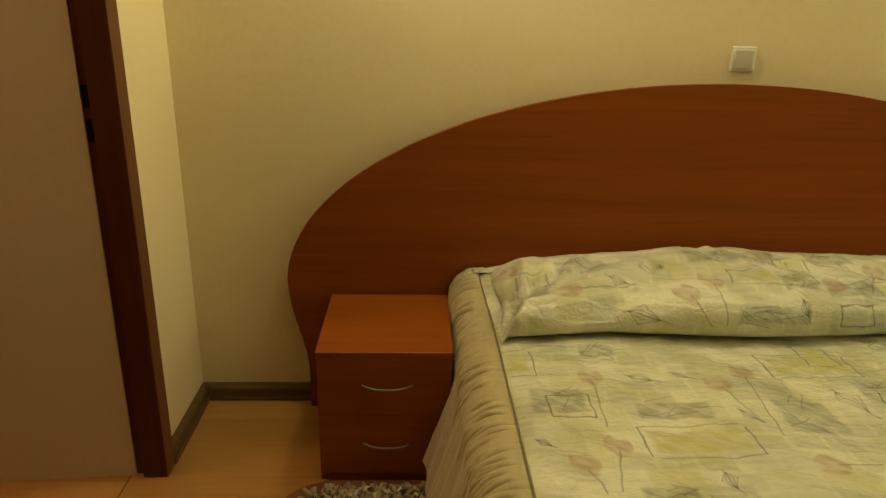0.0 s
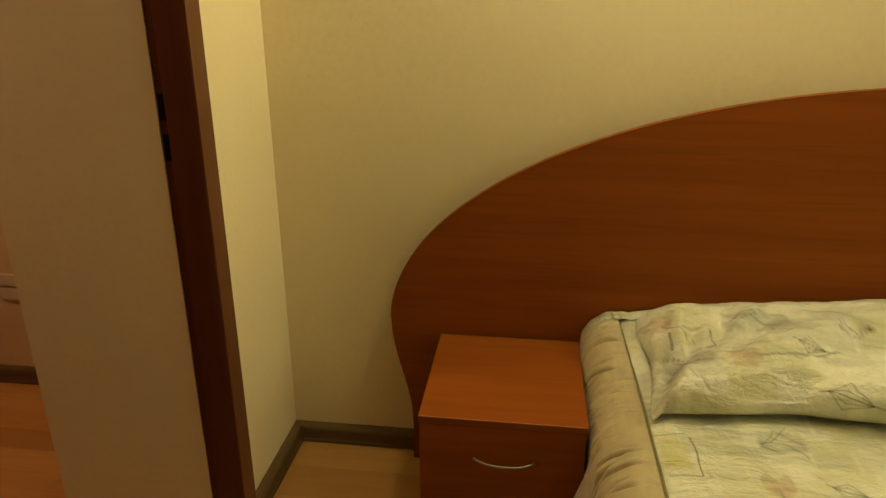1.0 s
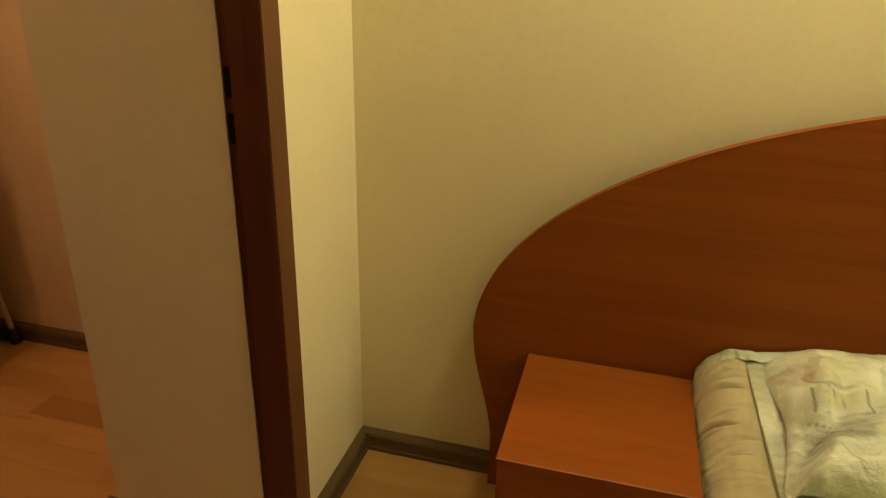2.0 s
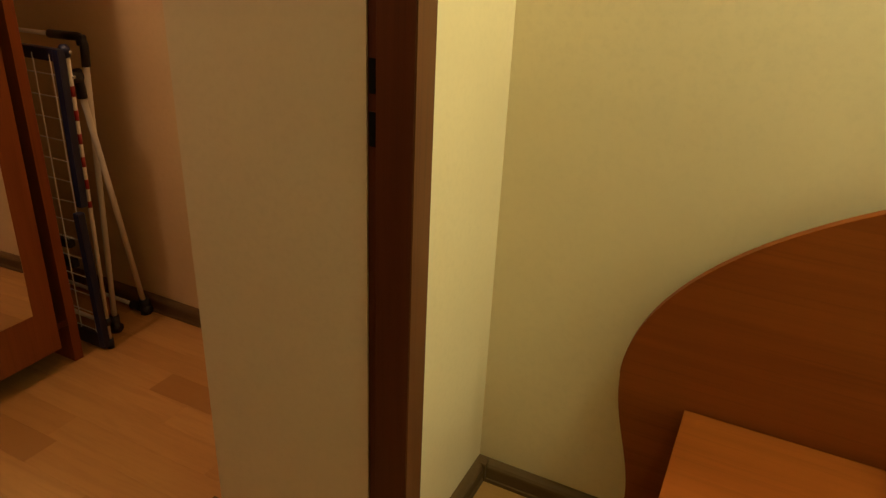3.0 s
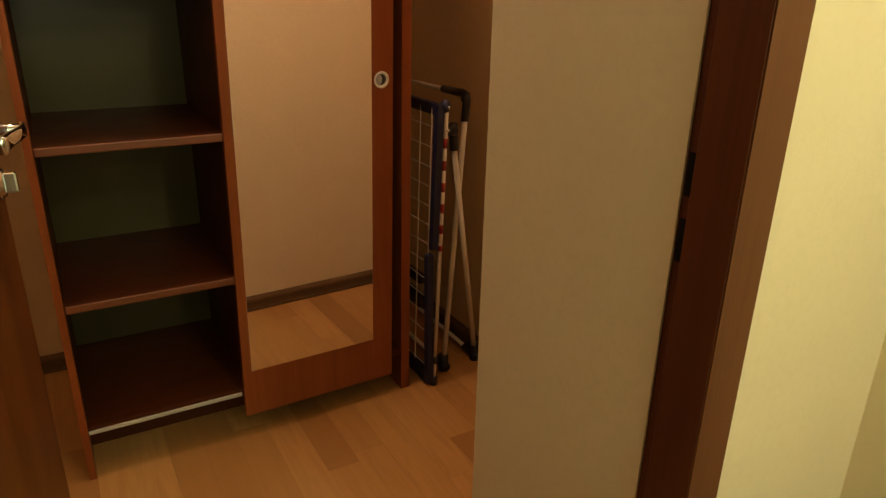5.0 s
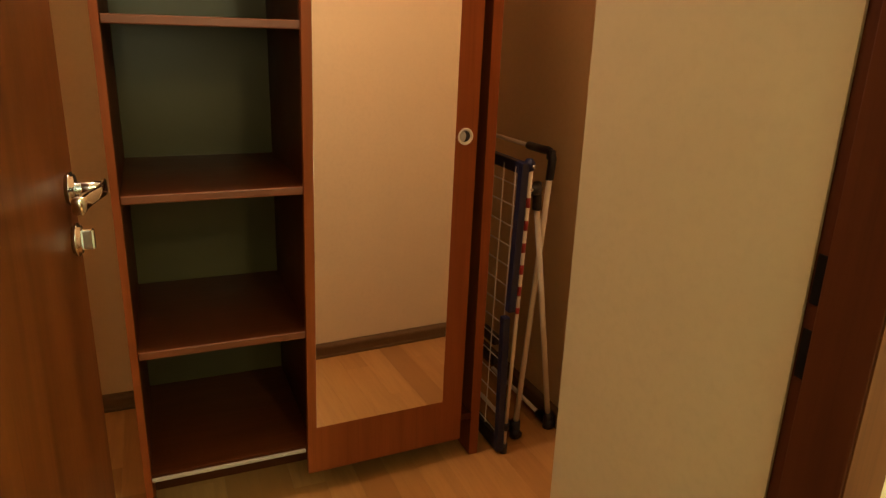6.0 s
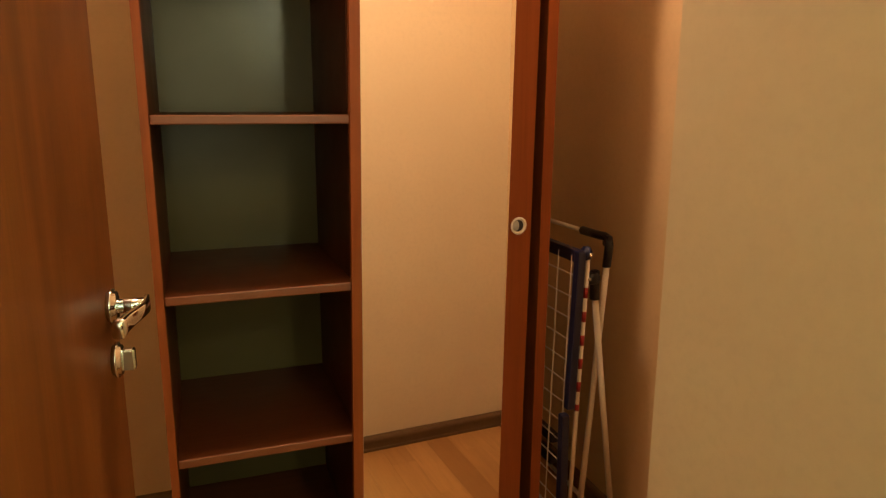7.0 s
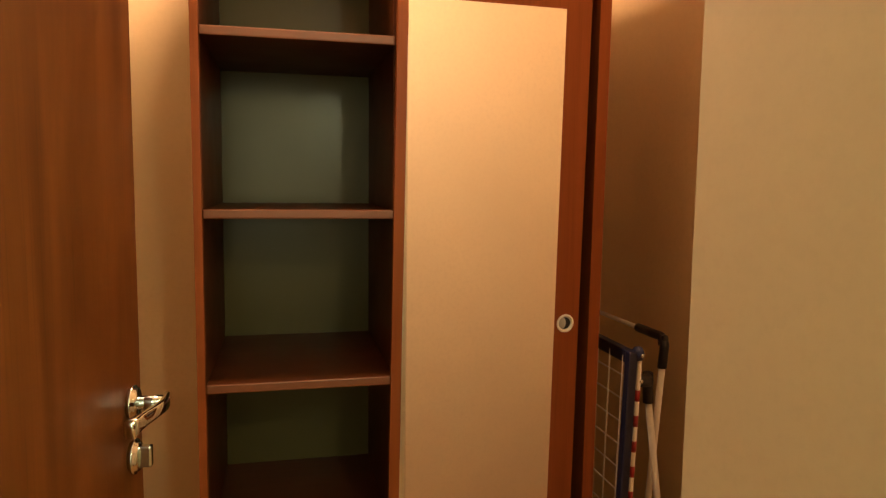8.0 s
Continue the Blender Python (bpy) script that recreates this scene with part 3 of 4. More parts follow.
bm.faces.new(back[::-1])
for i in range(len(ring)):
    j = (i + 1) % len(ring)
    bm.faces.new((front[i], back[i], back[j], front[j]))
headboard = part("headboard", bm, CHERRY, bed)
# thin glued edge strip along the arch
bm = bmesh.new()
strips = []
for (x, z) in outline:
    dx, dz = (x - BX) / A ** 2, (z - ZC) / B ** 2
    d = math.hypot(dx, dz) or 1
    ox, oz = dx / d * 0.0015, dz / d * 0.0015
    strips.append([bm.verts.new(p) for p in ((x, 2.2895, z), (x + ox, 2.2898, z + oz), (x + ox, 2.3122, z + oz), (x, 2.3125, z))])
for a, b in zip(strips, strips[1:]):
    for k in range(3):
        bm.faces.new((a[k], a[k + 1], b[k + 1], b[k]))
part("edge_strip", bm, CHERRY, headboard)
part("base", box(BX - 0.80, BX + 0.80, 0.30, 2.287, 0.02, 0.26, 0.004), CHERRY, bed)
part("mattress", box(BX - 0.79, BX + 0.79, 0.31, 2.285, 0.262, 0.436, 0.03), GOLD, bed)

# the print of the bedspread: framed fields, hatched patches and tulips
CREAM, FIELD, GREY, TULIP, INK = (np.array(c) for c in ((0.76, 0.765, 0.60), (0.50, 0.48, 0.18), (0.17, 0.18, 0.125), (0.36, 0.17, 0.09), (0.07, 0.065, 0.04)))


def segment(u, v, ax, ay, bx, by):
    px, py, dx, dy = u - ax, v - ay, bx - ax, by - ay
    t = np.clip((px * dx + py * dy) / (dx * dx + dy * dy), 0, 1)
    return np.hypot(px - t * dx, py - t * dy)


def wobble(u, v, f, seed):
    return np.sin(u * f + seed) * np.cos(v * f * 1.31 + 2 * seed) + 0.5 * np.sin((u + v) * f * 2.3 + seed)


# motifs on the cloth, in metres: fields and patches as x0, x1, y0, y1; stems and sprigs from their head to their end
BED_PRINT = dict(
    field=((1.23, 1.465, 1.705, 1.82), (0.82, 1.057, 1.385, 1.495), (0.555, 0.636, 1.72, 1.838)),
    square=((0.641, 0.738, 1.522, 1.616),),
    patch=((0.836, 1.014, 1.521, 1.595), (1.16, 1.295, 1.465, 1.60), (0.765, 0.86, 1.80, 1.87), (0.76, 0.876, 1.235, 1.29), (0.60, 0.73, 1.535, 1.65)),
    tulip=((1.074, 1.651, 1.105, 1.496), (1.154, 1.707, 1.127, 1.451), (0.767, 1.689, 0.754, 1.492), (0.754, 1.403, 0.727, 1.279), (0.678, 1.341, 0.697, 1.267), (1.191, 1.355, 1.285, 1.365)),
    sprig=((0.855, 1.723, 0.943, 1.687), (1.346, 1.655, 1.387, 1.521), (1.068, 1.55, 1.105, 1.496), (0.945, 1.346, 0.958, 1.27), (0.97, 1.73, 1.03, 1.70), (0.59, 1.446, 0.63, 1.414)))
PILLOW_PRINT = dict(
    field=((1.22, 1.47, 0.155, 0.22), (0.63, 0.72, 0.20, 0.26)),
    square=((1.50, 1.60, 0.015, 0.075),),
    patch=((1.20, 1.42, 0.02, 0.068), (0.60, 0.71, 0.10, 0.19), (0.75, 0.90, 0.24, 0.32), (1.13, 1.40, 0.26, 0.34), (1.48, 1.66, 0.10, 0.17)),
    tulip=((1.085, 0.10, 1.135, 0.012), (1.16, 0.145, 1.175, 0.015), (0.775, 0.125, 0.96, 0.155), (1.68, 0.22, 1.62, 0.12), (0.62, 0.29, 0.68, 0.22)),
    sprig=((0.87, 0.175, 0.95, 0.15), (1.39, 0.10, 1.41, 0.03), (0.90, 0.06, 1.03, 0.015), (0.96, 0.22, 1.08, 0.25), (1.46, 0.30, 1.56, 0.25)))


def print_colours(u, v, motifs, passes):
    """Colours of the print at cloth places u, v in metres."""
    col = np.repeat(CREAM[None, :], len(u), 0)
    wash = 0.5 + 0.5 * wobble(u, v, 7.0, 0.7) / 1.5
    col = col * (1 - 0.13 * wash[:, None])
    streak = 0.5 + 0.5 * np.sin(v * 260 + 2.5 * np.sin(u * 11) + 1.7 * np.sin(u * 37 + v * 19))

    def blend(mask, colour, amount):
        nonlocal col
        k = (np.clip(mask, 0, 1) * amount)[:, None]
        col = col * (1 - k) + colour[None, :] * k

    blend(np.clip(wobble(u, v, 16, 3.3) - 0.1, 0, 1), FIELD, 0.36)
    blend(np.clip(wobble(v, u, 13, 5.3) - 0.4, 0, 1) * (0.6 + 0.4 * streak), GREY, 0.34)
    # pale overlapping blocks of the ground print
    for bw, bh, seed, colour, amount in ((0.17, 0.095, 1.3, GREY, 0.28), (0.115, 0.13, 4.7, FIELD, 0.40), (0.083, 0.061, 8.1, GREY, 0.24)):
        row = np.floor(v / bh + seed)
        cell = np.floor(u / bw + 0.37 * row)
        toss = np.abs(np.sin(cell * 12.9898 + row * 78.233 + seed) * 43758.5453) % 1.0
        fu, fv = (u / bw + 0.37 * row) % 1.0, (v / bh + seed) % 1.0
        rim = np.clip(np.minimum(np.minimum(fu, 1 - fu) * bw, np.minimum(fv, 1 - fv) * bh) / 0.008, 0, 1)
        blend(np.clip((toss - 0.45) / 0.4, 0, 1) * rim * (0.7 + 0.3 * streak), colour, amount)
    wu = u + 0.0022 * wobble(u, v, 38, 0.3)
    wv = v + 0.0022 * wobble(v, u, 38, 1.9)
    mottled = 0.72 + 0.28 * np.clip(wobble(u, v, 70, 4.1), -1, 1)
    soft = lambda d, w: np.clip(1.0 - d / w, 0, 1) ** 0.7
    for du, dv in passes:
        pu, pv = wu - du, wv - dv

        def inside(x0, x1, y0, y1, s=0.006):
            return np.clip(np.minimum(np.minimum(pu - x0, x1 - pu), np.minimum(pv - y0, y1 - pv)) / s, 0, 1)

        def line(ax, ay, bx, by, width=0.0026, amount=0.85):
            blend(soft(segment(pu, pv, ax, ay, bx, by), width), INK, amount)

        for x0, x1, y0, y1 in motifs["field"]:
            g = 0.010
            blend(inside(x0 + g, x1 - g, y0 + g, y1 - g, 0.012) * mottled, FIELD, 0.88)
            line(x0, y0, x0, y1)
            line(x0, y1, x1 - 0.01, y1 + 0.003, amount=0.55)
            line(x1, y1 - 0.01, x1, y0)
            line(x1, y0, x0 + 0.02, y0 - 0.003, amount=0.6)
        for x0, x1, y0, y1 in motifs["patch"]:
            hatch = 0.86 + 0.14 * np.sin((pu * 0.7 + pv) * 420 + 3 * wobble(u, v, 30, 2))
            blend(inside(x0, x1, y0, y1, 0.010) * hatch * mottled, GREY, 0.66)
            pen = random.Random(int(1000 * (x0 + y0)))
            for k in range(9):
                ax, ay = x0 + (x1 - x0) * pen.uniform(0.0, 0.7), y0 + (y1 - y0) * pen.uniform(0.0, 1.0)
                line(ax, ay, ax + (x1 - x0) * pen.uniform(0.15, 0.45), ay + (y1 - y0) * pen.uniform(-0.6, 0.6), 0.0021, pen.uniform(0.35, 0.65))
        for x0, x1, y0, y1 in motifs["square"]:
            for ax, ay, bx, by in ((x0, y0, x0, y1), (x0, y1, x1, y1), (x1, y1, x1, y0), (x1, y0, x0, y0)):
                line(ax, ay, bx, by)
            blend(inside(x0 + 0.01, x1 - 0.02, y0 + 0.02, y1 - 0.012, 0.02) * mottled, GREY, 0.3)
        for cx, cy, ex, ey in motifs["tulip"]:
            line(cx, cy, ex, ey, 0.0026, 0.62)
            d = math.hypot(cx - ex, cy - ey)
            ax, ay = (cx - ex) / d, (cy - ey) / d
            t, n = (pu - cx) * ax + (pv - cy) * ay, -(pu - cx) * ay + (pv - cy) * ax
            head = np.hypot(n / (0.034 + 0.34 * np.clip(t, -0.04, 0.03)), (t - 0.012) / 0.038)
            head = head * (1 + 0.20 * np.cos(n * 170) * np.clip(t / 0.02, 0, 1))
            blend(np.clip((1 - head) * 4, 0, 1) * mottled * (0.75 + 0.25 * streak), TULIP, 0.62)
        for ax, ay, bx, by in motifs["sprig"]:
            line(ax, ay, bx, by, 0.0025, 0.65)
            for k in (-2, -1, 1, 2):
                nx, ny = -(by - ay) * 0.10 * k, (bx - ax) * 0.10 * k
                mx, my = ax + (bx - ax) * 0.38 + nx, ay + (by - ay) * 0.38 + ny
                line(ax + (bx - ax) * 0.12, ay + (by - ay) * 0.12, mx, my, 0.0021, 0.45)
                line(mx, my, ax + (bx - ax) * 0.75, ay + (by - ay) * 0.75, 0.0021, 0.5)
    return np.clip(col, 0.01, 0.9)


def grid_mesh(name, verts, rows, cols, material, parent, colours=None, closed=False, thickness=0.0, label=""):
    origin = ORIGIN[parent.name]
    i, j = np.meshgrid(np.arange(rows - 1), np.arange(cols if closed else cols - 1), indexing="ij")
    i, j = i.ravel(), j.ravel()
    k = (j + 1) % cols
    faces = np.stack([i * cols + j, i * cols + k, (i + 1) * cols + k, (i + 1) * cols + j], 1)
    mesh = bpy.data.meshes.new(name)
    mesh.from_pydata((verts - np.array(origin)).tolist(), [], faces.tolist())
    mesh.materials.append(material)
    mesh.shade_smooth()
    if colours is not None:
        att = mesh.color_attributes.new("print", "FLOAT_COLOR", "POINT")
        att.data.foreach_set("color", np.concatenate([colours, np.ones((len(colours), 1))], 1).astype(np.float32).ravel())
    ob = new(name, mesh)
    ob.parent = parent
    ORIGIN[ob.name] = origin
    if thickness:
        mod = ob.modifiers.new("thick", "SOLIDIFY")
        mod.thickness, mod.offset = thickness, 0
    return tagged(ob, label)


def rough(x, y, seed, scale):
    return np.array([noise.noise(Vector((a * scale, b * scale, seed))) for a, b in zip(x.ravel(), y.ravel())]).reshape(x.shape)


spread = thing("bedspread", BX, 1.3, BED_TOP, "cream bedspread printed with tulips and rectangles, gold ruched sides", "bedspread")
# the top, finer where the print shows
ys = np.concatenate([np.linspace(0.30, 1.10, 20)[:-1], np.linspace(1.10, 1.97, 390)[:-1], np.linspace(1.97, 2.275, 70)])
xs = np.concatenate([np.linspace(BX - SEAM, 1.62, 500)[:-1], np.linspace(1.62, BX + SEAM, 90)])
gy, gx = np.meshgrid(ys, xs, indexing="ij")
coarse_y, coarse_x = np.meshgrid(ys[::4], xs[::4], indexing="ij")
field = 0.008 * rough(coarse_x, coarse_y, 1.0, 5) + 0.005 * rough(coarse_x * 1.3, coarse_y * 1.8, 5.0, 9)
fy = np.clip(np.arange(len(ys)) / 4, 0, coarse_y.shape[0] - 1.001)
fx = np.clip(np.arange(len(xs)) / 4, 0, coarse_y.shape[1] - 1.001)
iy, ix = fy.astype(int), fx.astype(int)
wy, wx = (fy - iy)[:, None], (fx - ix)[None, :]
gz = BED_TOP + field[iy][:, ix] * (1 - wy) * (1 - wx) + field[iy + 1][:, ix] * wy * (1 - wx) + field[iy][:, ix + 1] * (1 - wy) * wx + field[iy + 1][:, ix + 1] * wy * wx
gz += 0.0040 * rough(gx, gy * 1.4, 9.0, 20.0) + 0.0012 * rough(gx * 0.7, gy * 1.4, 3.0, 70.0)
edge = np.minimum(gx - (BX - SEAM), BX + SEAM - gx)
gz -= 0.010 * np.clip(1 - edge / 0.05, 0, 1) ** 2
head_rise = np.clip((gy - 1.98) / 0.27, 0, 1)
gz += 0.060 * head_rise ** 2 * (3 - 2 * head_rise)
spread_x = BX + (gx - BX) * (1 + 0.036 * head_rise ** 2 * (3 - 2 * head_rise))
verts = np.stack([spread_x.ravel(), gy.ravel(), gz.ravel()], 1)
grid_mesh("top", verts, len(ys), len(xs), PRINT, spread, print_colours(gx.ravel(), gy.ravel(), BED_PRINT, ((0, 0), (0.80, 0.04), (0.06, -0.62), (0.86, -0.58))))


def side_cover(name, sign):
    """The ruched side: a padded roll at the edge, then a skirt that flares to the floor."""
    ys = np.concatenate([np.linspace(0.30, 1.05, 40)[:-1], np.linspace(1.05, 2.275, 540)])
    ss = np.linspace(0, 1, 52)
    gy, gs = np.meshgrid(ys, ss, indexing="ij")
    roll = np.clip(gs / 0.38, 0, 1)
    drop = np.clip((gs - 0.38) / 0.62, 0, 1)
    a = roll * math.pi / 2
    free = np.clip((1.882 - gy) / 0.05, 0, 1)
    free = free * free * (3 - 2 * free)
    out = 0.112 * np.sin(a) ** 1.15
    z = BED_TOP - 0.012 + 0.016 * np.sin(2 * a) * (1 - roll) - 0.075 * (1 - np.cos(a))
    folds = np.sin(gy * 34 + 3.0 * np.sin(gy * 5.0)) * 0.5 + np.sin(gy * 61 + 1.0) * 0.25
    out = out + drop * (0.085 + 0.028 * folds) * free + drop * 0.005 * folds * (1 - free)
    lift = np.clip((gy - 1.74) / 0.12, 0, 1)
    z = z - drop * (0.315 - 0.01 * free - 0.055 * lift * lift * (3 - 2 * lift))
    ruche = rough(gy * 1.0, gs * 0.22 + 0.06 * rough(gy, gs, 3.3, 6.0), 8.0 + sign, 24.0)
    pick = np.random.default_rng(17)
    crease = np.zeros_like(gy)
    for k in range(130):
        y0, slant = pick.uniform(0.9, 2.26), pick.uniform(-0.25, 0.25)
        s0 = pick.uniform(-0.05, 0.30)
        s1 = s0 + pick.uniform(0.10, 0.30)
        reach = np.clip((gs - s0) / 0.05, 0, 1) * np.clip((s1 - gs) / 0.08, 0, 1)
        off = gy - y0 - slant * (gs - s0) * 0.3
        crease += pick.uniform(0.4, 1.0) * reach * (np.exp(-(off / 0.0028) ** 2) - 0.40 * np.exp(-((off - 0.009) / 0.007) ** 2))
    crease = np.clip(crease, -0.6, 1.2)
    puff = np.abs(ruche)
    out = out + (0.004 * puff - 0.0075 * crease) * np.sin(a)
    z = z + (0.004 * puff - 0.0095 * crease) * np.sin(math.pi * np.clip(roll, 0.08, 0.95)) * (1 - drop)
    head = np.clip((gy - 1.98) / 0.27, 0, 1)
    z = z + 0.066 * head * head * (3 - 2 * head) * (1 - drop)
    wide = head * head * (3 - 2 * head)
    x = BX - sign * (SEAM + 0.026 * wide + out * (1 - 0.20 * wide * (1 - drop)))
    verts = np.stack([x.ravel(), gy.ravel(), z.ravel()], 1)
    grid_mesh(name, verts, len(ys), len(ss), GOLD, spread, thickness=0.004, label="gold satin ruched side")


side_cover("side_skirt", 1)
side_cover("side_skirt", -1)
for sign in (1, -1):
    line = []
    for y in np.linspace(0.30, 2.24, 70):
        h = min(1.0, max(0.0, (y - 1.98) / 0.27))
        h = h * h * (3 - 2 * h)
        line.append((BX - sign * (SEAM + 0.026 * h), y, BED_TOP - 0.006 + 0.062 * h))
    part("piping", rod(line, 0.0024, 8), CORD, spread, "olive piped seam", True)


def head_hem(name, sign):
    """The printed hem that wraps the head end of the roll and runs on under the pillow."""
    path = []
    for k in range(25):
        roll = 1 - k / 24
        a = roll * math.pi / 2
        path.append((SEAM + 0.114 * math.sin(a) ** 1.15, BED_TOP + 0.060 + 0.016 * math.sin(2 * a) * (1 - roll) - 0.075 * (1 - math.cos(a))))
    path += [(SEAM - 0.02 * k, BED_TOP + 0.062 + 0.004 * k) for k in range(1, 6)]
    verts = []
    for k, (d, z) in enumerate(path):
        fat = 0.0065 + 0.0012 * math.sin(k * 0.55)
        for q in range(14):
            t = 2 * math.pi * q / 14
            verts.append((BX - sign * (d + 0.4 * fat * math.cos(t)), 2.262 + 0.020 * math.cos(t) + 0.003 * math.sin(k * 0.9), z + fat * math.sin(t)))
    verts = np.array(verts)
    colours = print_colours(verts[:, 0], verts[:, 1] * 3 + verts[:, 2], BED_PRINT, ((0, 5.72), (-0.22, 5.72)))
    grid_mesh(name, verts, len(path), 14, PRINT, spread, colours, closed=True, label="printed hem over the gold side")


head_hem("hem", 1)
head_hem("hem", -1)


def pillow_roll(name):
    """The covered pillows: a long soft cushion with drawn-out corners."""
    pil = thing(name, BX, 2.08, BED_TOP, "long pillow covered in the same tulip print, on the bedspread", "pillow")
    n, m = 620, 330
    u = np.linspace(-1, 1, n)
    th = np.linspace(0, 2 * math.pi, m, endpoint=False)
    gu, gt = np.meshgrid(u, th, indexing="ij")
    e = 0.62
    c, s = np.cos(gt), np.sin(gt)
    cy, sz = np.sign(c) * np.abs(c) ** e, np.sign(s) * np.abs(s) ** 0.85
    ends = np.clip(1 - np.abs(gu) ** 3.4, 0, 1)
    rear = np.clip((cy + 0.75) / 1.3, 0, 1)
    rear = rear * rear * (3 - 2 * rear)
    zscale = 0.010 + 0.0595 * ends ** (0.62 - 0.06 * rear)
    yscale = 0.198 - 0.020 * np.sin(math.pi * (gu + 1)) ** 2 * 0.5
    lobes = 1 + 0.07 * np.cos(gu * 2 * math.pi + 0.5)
    x = BX + gu * (0.712 - 0.010 * np.cos(cy * 4.0 + 0.5))
    y = 2.077 + cy * yscale - 0.008 * np.cos(gu * 5)
    tall = 2 * zscale * lobes
    z = BED_TOP + 0.005 + 0.026 * rear + tall * 0.36 + tall * np.where(sz > 0, 0.66 * sz, 0.36 * sz)
    cy = np.where(sz < 0, np.sign(c) * np.abs(c) ** 0.30, cy)
    y = 2.077 + cy * yscale - 0.008 * np.cos(gu * 5)
    plain_y, plain_z = y.copy(), z.copy()
    w1 = rough(x, y * 0.6 + z, 21.0, 7.5)
    w2 = rough(x * 0.6 + y, z * 2 + y, 12.0, 22.0)
    bulge = np.clip(sz + 0.6, 0, 1)
    end_folds = 0.007 * np.sin((x * 0.9 - z * 1.6 - y * 0.4) * 30 + 2.5 * w1) * np.exp(-((np.abs(gu) - 0.9) / 0.28) ** 2)
    z = np.maximum(z + end_folds * bulge * np.clip(ends * 3, 0, 1) + (0.010 * w1 + 0.006 * w2) * bulge * (1 - 0.55 * np.clip(cy, 0, 1)), BED_TOP + 0.004)
    y = y - 0.012 * w1 * np.clip(-cy, 0, 1)
    fold = segment(x, y, 0.60, 1.90, 0.98, 2.08)
    z = z + bulge * np.clip(ends * 4, 0, 1) * (0.017 * np.exp(-(fold / 0.046) ** 2) - 0.010 * np.exp(-((fold - 0.090) / 0.045) ** 2))
    for ax, ay, bx, by, deep, wide in ((0.60, 1.89, 0.72, 2.10, 0.009, 0.015), (0.61, 1.89, 0.83, 2.16, 0.011, 0.019), (0.60, 1.885, 0.90, 1.955, 0.008, 0.014), (0.63, 1.93, 0.66, 2.17, 0.007, 0.014),
                                       (0.94, 2.15, 1.14, 2.02, 0.007, 0.016), (1.22, 2.17, 1.34, 1.98, 0.008, 0.018), (1.36, 2.14, 1.62, 2.02, 0.008, 0.020)):
        off = segment(x, y + 0.004 * w2, ax, ay, bx, by)
        z = z + bulge * deep * (np.exp(-(off / wide) ** 2) - 0.6 * np.exp(-((off - 2.2 * wide) / wide) ** 2))
    z = np.maximum(z + bulge * (0.0024 * rough(x, y + z, 31.0, 32.0) + 0.0012 * rough(x, y + z, 37.0, 70.0)), BED_TOP + 0.004)
    step = np.hypot(np.diff(plain_y, axis=1, append=plain_y[:, :1]), np.diff(plain_z, axis=1, append=plain_z[:, :1]))
    arc = np.cumsum(step[:, ::-1], axis=1)[:, ::-1]
    front = int(m * 0.54)
    arc = (arc - arc[:, front:front + 1])
    cols = print_colours(x.ravel(), arc.ravel(), PILLOW_PRINT, ((0, 0), (0.76, 0.03)))
    verts = np.stack([x.ravel(), y.ravel(), z.ravel()], 1)
    grid_mesh("cover", verts, n, m, PRINT, pil, cols, closed=True)
    return pil


pillow_roll("pillow")

# ---- nightstand ----
NX0, NX1, NY0, NY1 = 0.065, 0.439, 1.886, 2.284
stand = thing("nightstand", (NX0 + NX1) / 2, 2.09, 0, "cherry-coloured nightstand with two drawers beside the bed", "nightstand")
part("top", box(NX0, NX1, NY0, NY1, 0.405, 0.423, 0.001), CHERRY, stand)
# pale edging line, coloured for the highlight along the top's front edge
part("edge_line", box(NX0, NX1, NY0 - 0.0012, NY0 + 0.0004, 0.4212, 0.4236, 0.0004), EDGE_GLINT, stand)
part("side_panel", box(NX0 + 0.002, NX0 + 0.018, NY0 + 0.0175, NY1, 0.0, 0.4045), CHERRY_UP, stand)
part("side_panel", box(NX1 - 0.018, NX1 - 0.002, NY0 + 0.0175, NY1, 0.0, 0.4045), CHERRY_UP, stand)
part("back", box(NX0 + 0.024, NX1 - 0.024, NY1 - 0.01, NY1, 0.05, 0.4045), CHERRY, stand)
part("plinth", box(NX0 + 0.024, NX1 - 0.024, NY0 + 0.006, NY0 + 0.020, 0.0, 0.031), CHERRY, stand)
for z0, z1 in ((0.2258, 0.4040), (0.032, 0.2248)):
    drawer = part("drawer", box(NX0 + 0.003, NX1 - 0.003, NY0 + 0.001, NY0 + 0.017, z0, z1, 0.0007), CHERRY, stand)
    hz, cx = (z0 + z1) / 2 + 0.008, (NX0 + NX1) / 2 + 0.008
    pts = []
    for k in range(15):
        s = -1 + 2 * k / 14
        pts.append((cx + 0.070 * s, NY0 - 0.020 + 0.019 * abs(s) ** 3.0, hz - 0.0048 * (1 - s * s)))
    part("handle", rod(pts, 0.0026, 10), DULL_STEEL, drawer, "brushed metal bow handle", True)

# ---- rug ----
rug = thing("rug", 0.30, 1.2, 0, "cream shaggy rug with a brown bound edge", "rug")
X0, X1, R0, R1, RAD = -0.055, 0.60, 0.30, 1.885, 0.17


def rounded(inset):
    pts = []
    for cx, cy, a0 in ((X1 - RAD, R1 - RAD, 0), (X0 + RAD, R1 - RAD, 90), (X0 + RAD, R0 + RAD, 180), (X1 - RAD, R0 + RAD, 270)):
        for k in range(13):
            a = radians(a0 + 90 * k / 12)
            pts.append((cx + (RAD - inset) * math.cos(a), cy + (RAD - inset) * math.sin(a)))
    return pts


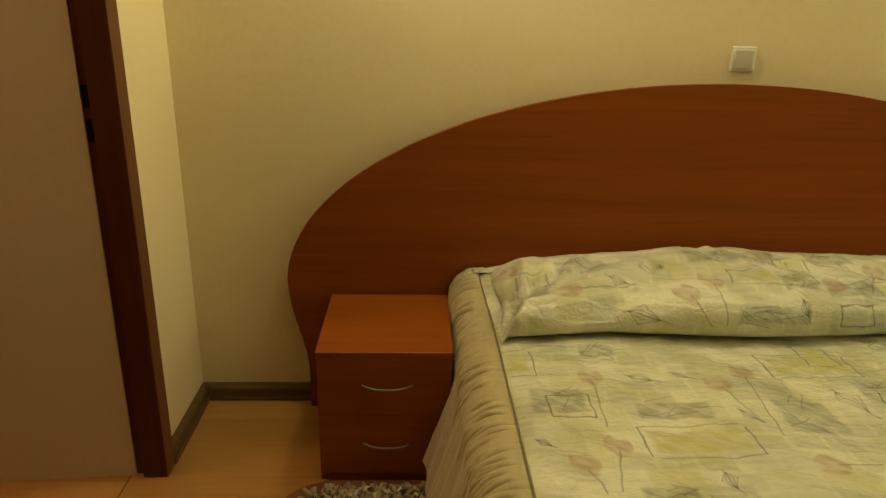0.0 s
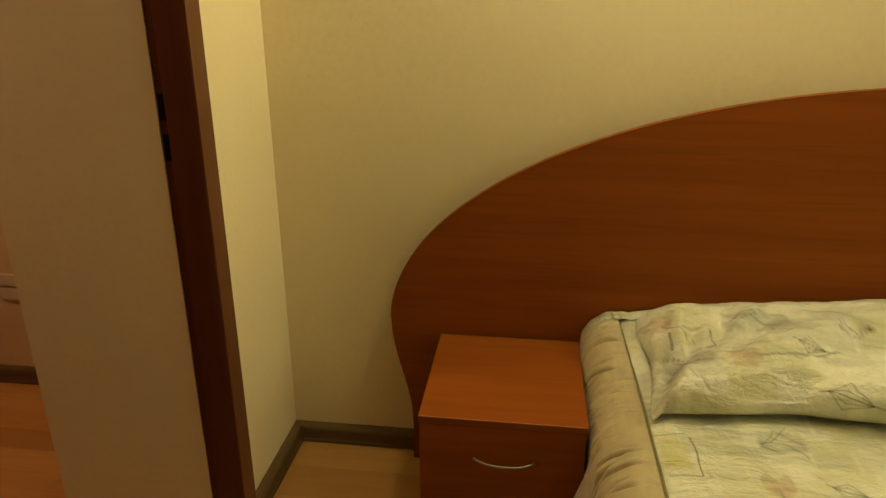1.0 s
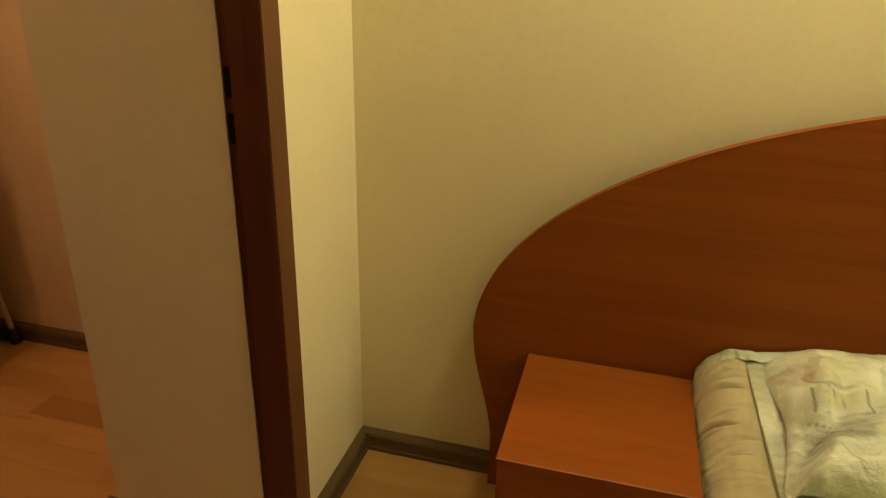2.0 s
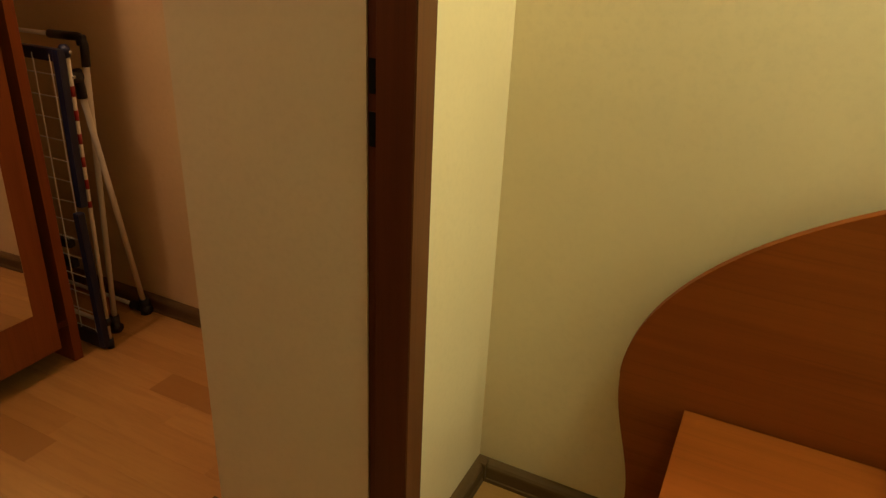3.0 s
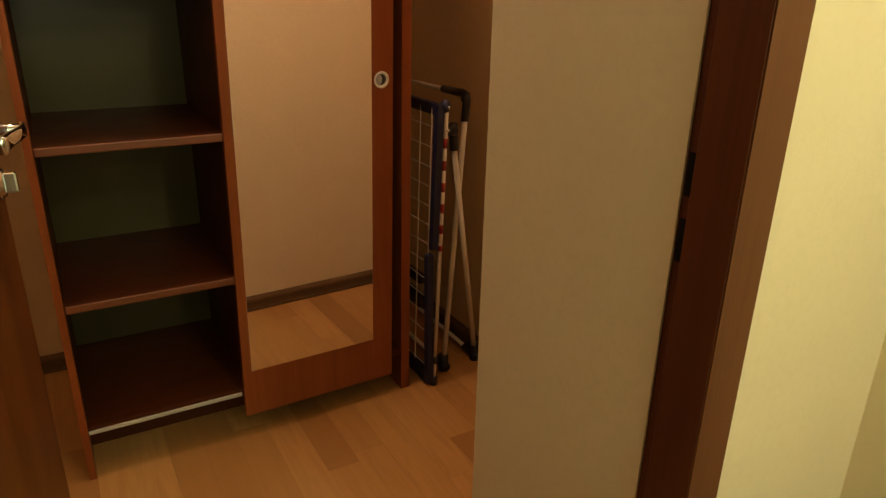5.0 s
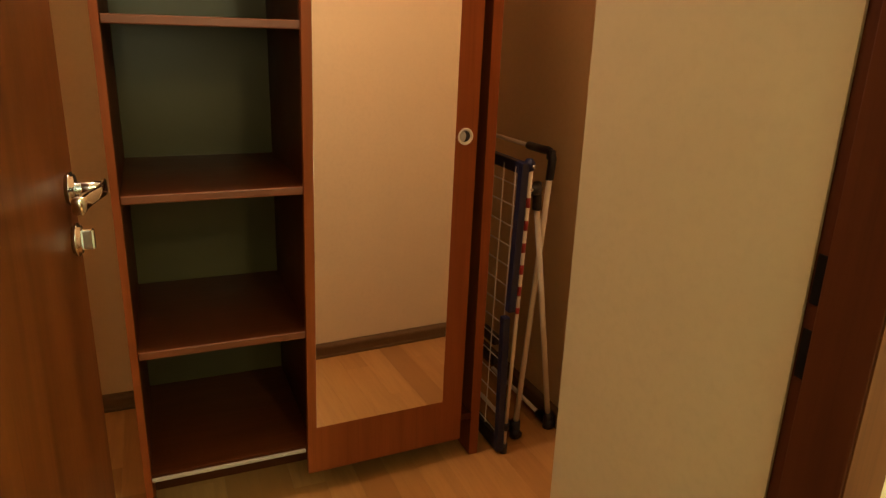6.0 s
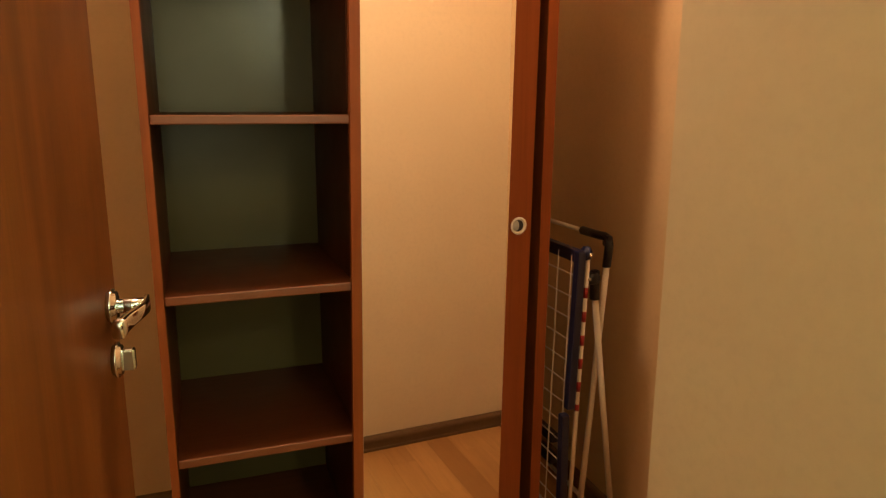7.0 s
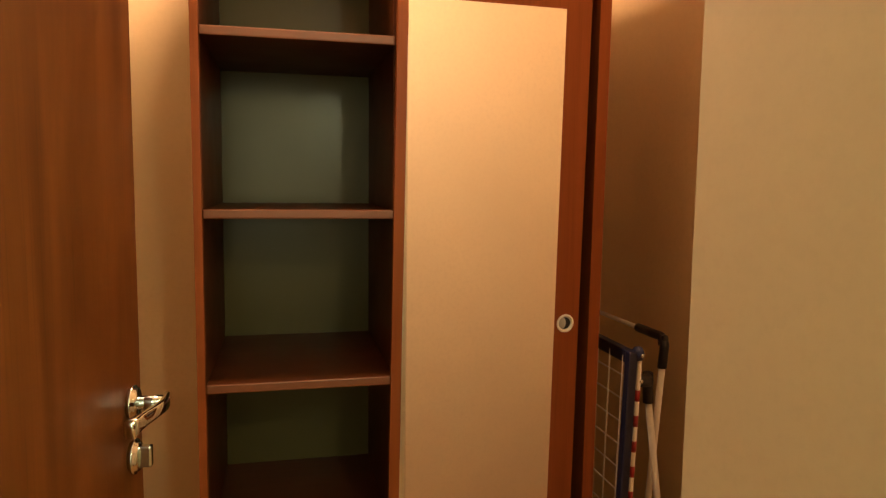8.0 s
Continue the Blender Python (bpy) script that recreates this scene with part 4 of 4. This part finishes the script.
bm = bmesh.new()
loops = [[bm.verts.new((x, y, z)) for x, y in rounded(i)] for i, z in ((0, 0.001), (0.0, 0.008), (0.006, 0.013), (0.028, 0.013))]
for a, b in zip(loops, loops[1:]):
    for k in range(len(a)):
        bm.faces.new((a[k], a[(k + 1) % len(a)], b[(k + 1) % len(a)], b[k]))
bm.faces.new(loops[-1])
bm.faces.new(loops[0][::-1])
part("backing", bm, RUG_EDGE, rug, "brown bound edge")
rng = np.random.default_rng(4)
verts, faces = [], []
while len(faces) < 2600 * 4:
    x, y = rng.uniform(X0 + 0.03, 0.45), R1 - 0.05 - rng.uniform(0, 1) ** 1.6 * 0.75
    if y > R1 - RAD and x < X0 + RAD and math.hypot(x - X0 - RAD, y - R1 + RAD) > RAD - 0.05:
        continue
    a, tilt, h, w = rng.uniform(0, 6.283), rng.uniform(0.2, 1.0), rng.uniform(0.014, 0.028), rng.uniform(0.0035, 0.0085)
    d, s = Vector((math.cos(a), math.sin(a), 0)), Vector((-math.sin(a), math.cos(a), 0))
    base, b0 = Vector((x, y, 0.012)), len(verts)
    for f, ww in ((0, 0.8), (0.5, 1.0), (1.0, 0.72)):
        c = base + d * (h * tilt * f * f) + Vector((0, 0, h * (f - 0.35 * tilt * f * f)))
        verts += [tuple(c - s * w * ww), tuple(c + s * w * ww + Vector((0, 0, 0.002)))]
    faces += [(b0, b0 + 1, b0 + 3, b0 + 2), (b0 + 2, b0 + 3, b0 + 5, b0 + 4), (b0 + 1, b0, b0 + 2, b0 + 3), (b0 + 3, b0 + 2, b0 + 4, b0 + 5)]
faces = [f for i, f in enumerate(faces) if i % 4 < 2]
mesh = bpy.data.meshes.new("shag")
o = ORIGIN[rug.name]
mesh.from_pydata([(x - o.x, y - o.y, z - o.z) for x, y, z in verts], [], faces)
mesh.materials.append(SHAG)
mesh.shade_smooth()
pile = new("shag", mesh)
pile.parent = rug
tagged(pile, "cream and grey shaggy pile", kind="stuff")

# ---- floor boards ----


def board_mesh(length, width):
    bm = box(-length / 2, length / 2, -width / 2, width / 2, -0.007, 0.0)
    top = [e for e in bm.edges if all(v.co.z > -0.001 for v in e.verts)]
    bmesh.ops.bevel(bm, geom=top, offset=0.00025, segments=1, affect="EDGES")
    mesh = bpy.data.meshes.new("floor_board")
    bm.to_mesh(mesh)
    bm.free()
    mesh.materials.append(FLOOR_WOOD)
    return mesh


def lay_boards(x0, x1, y0, y1, width, length, seed):
    pick, meshes = random.Random(seed), {}
    y = y0
    while y < y1 - 0.001:
        w = min(width, y1 - y)
        x = x0
        run_on = pick.uniform(0.25, 1.0) * length
        while x < x1 - 0.001:
            size = round(min(run_on, x1 - x), 3)
            key = (size, round(w, 3))
            if key not in meshes:
                meshes[key] = board_mesh(size - 0.00015, w - 0.00015)
            ob = new("floor_board", meshes[key])
            ob.parent, ob.location = floor, (x + size / 2, y + w / 2, 0)
            x, run_on = x + size, length
        y += width


lay_boards(-0.486, 3.4, -1.5, YN, 0.128, 1.2, 3)
lay_boards(XHW, -0.486, -1.43, YHN, 0.095, 0.72, 8)
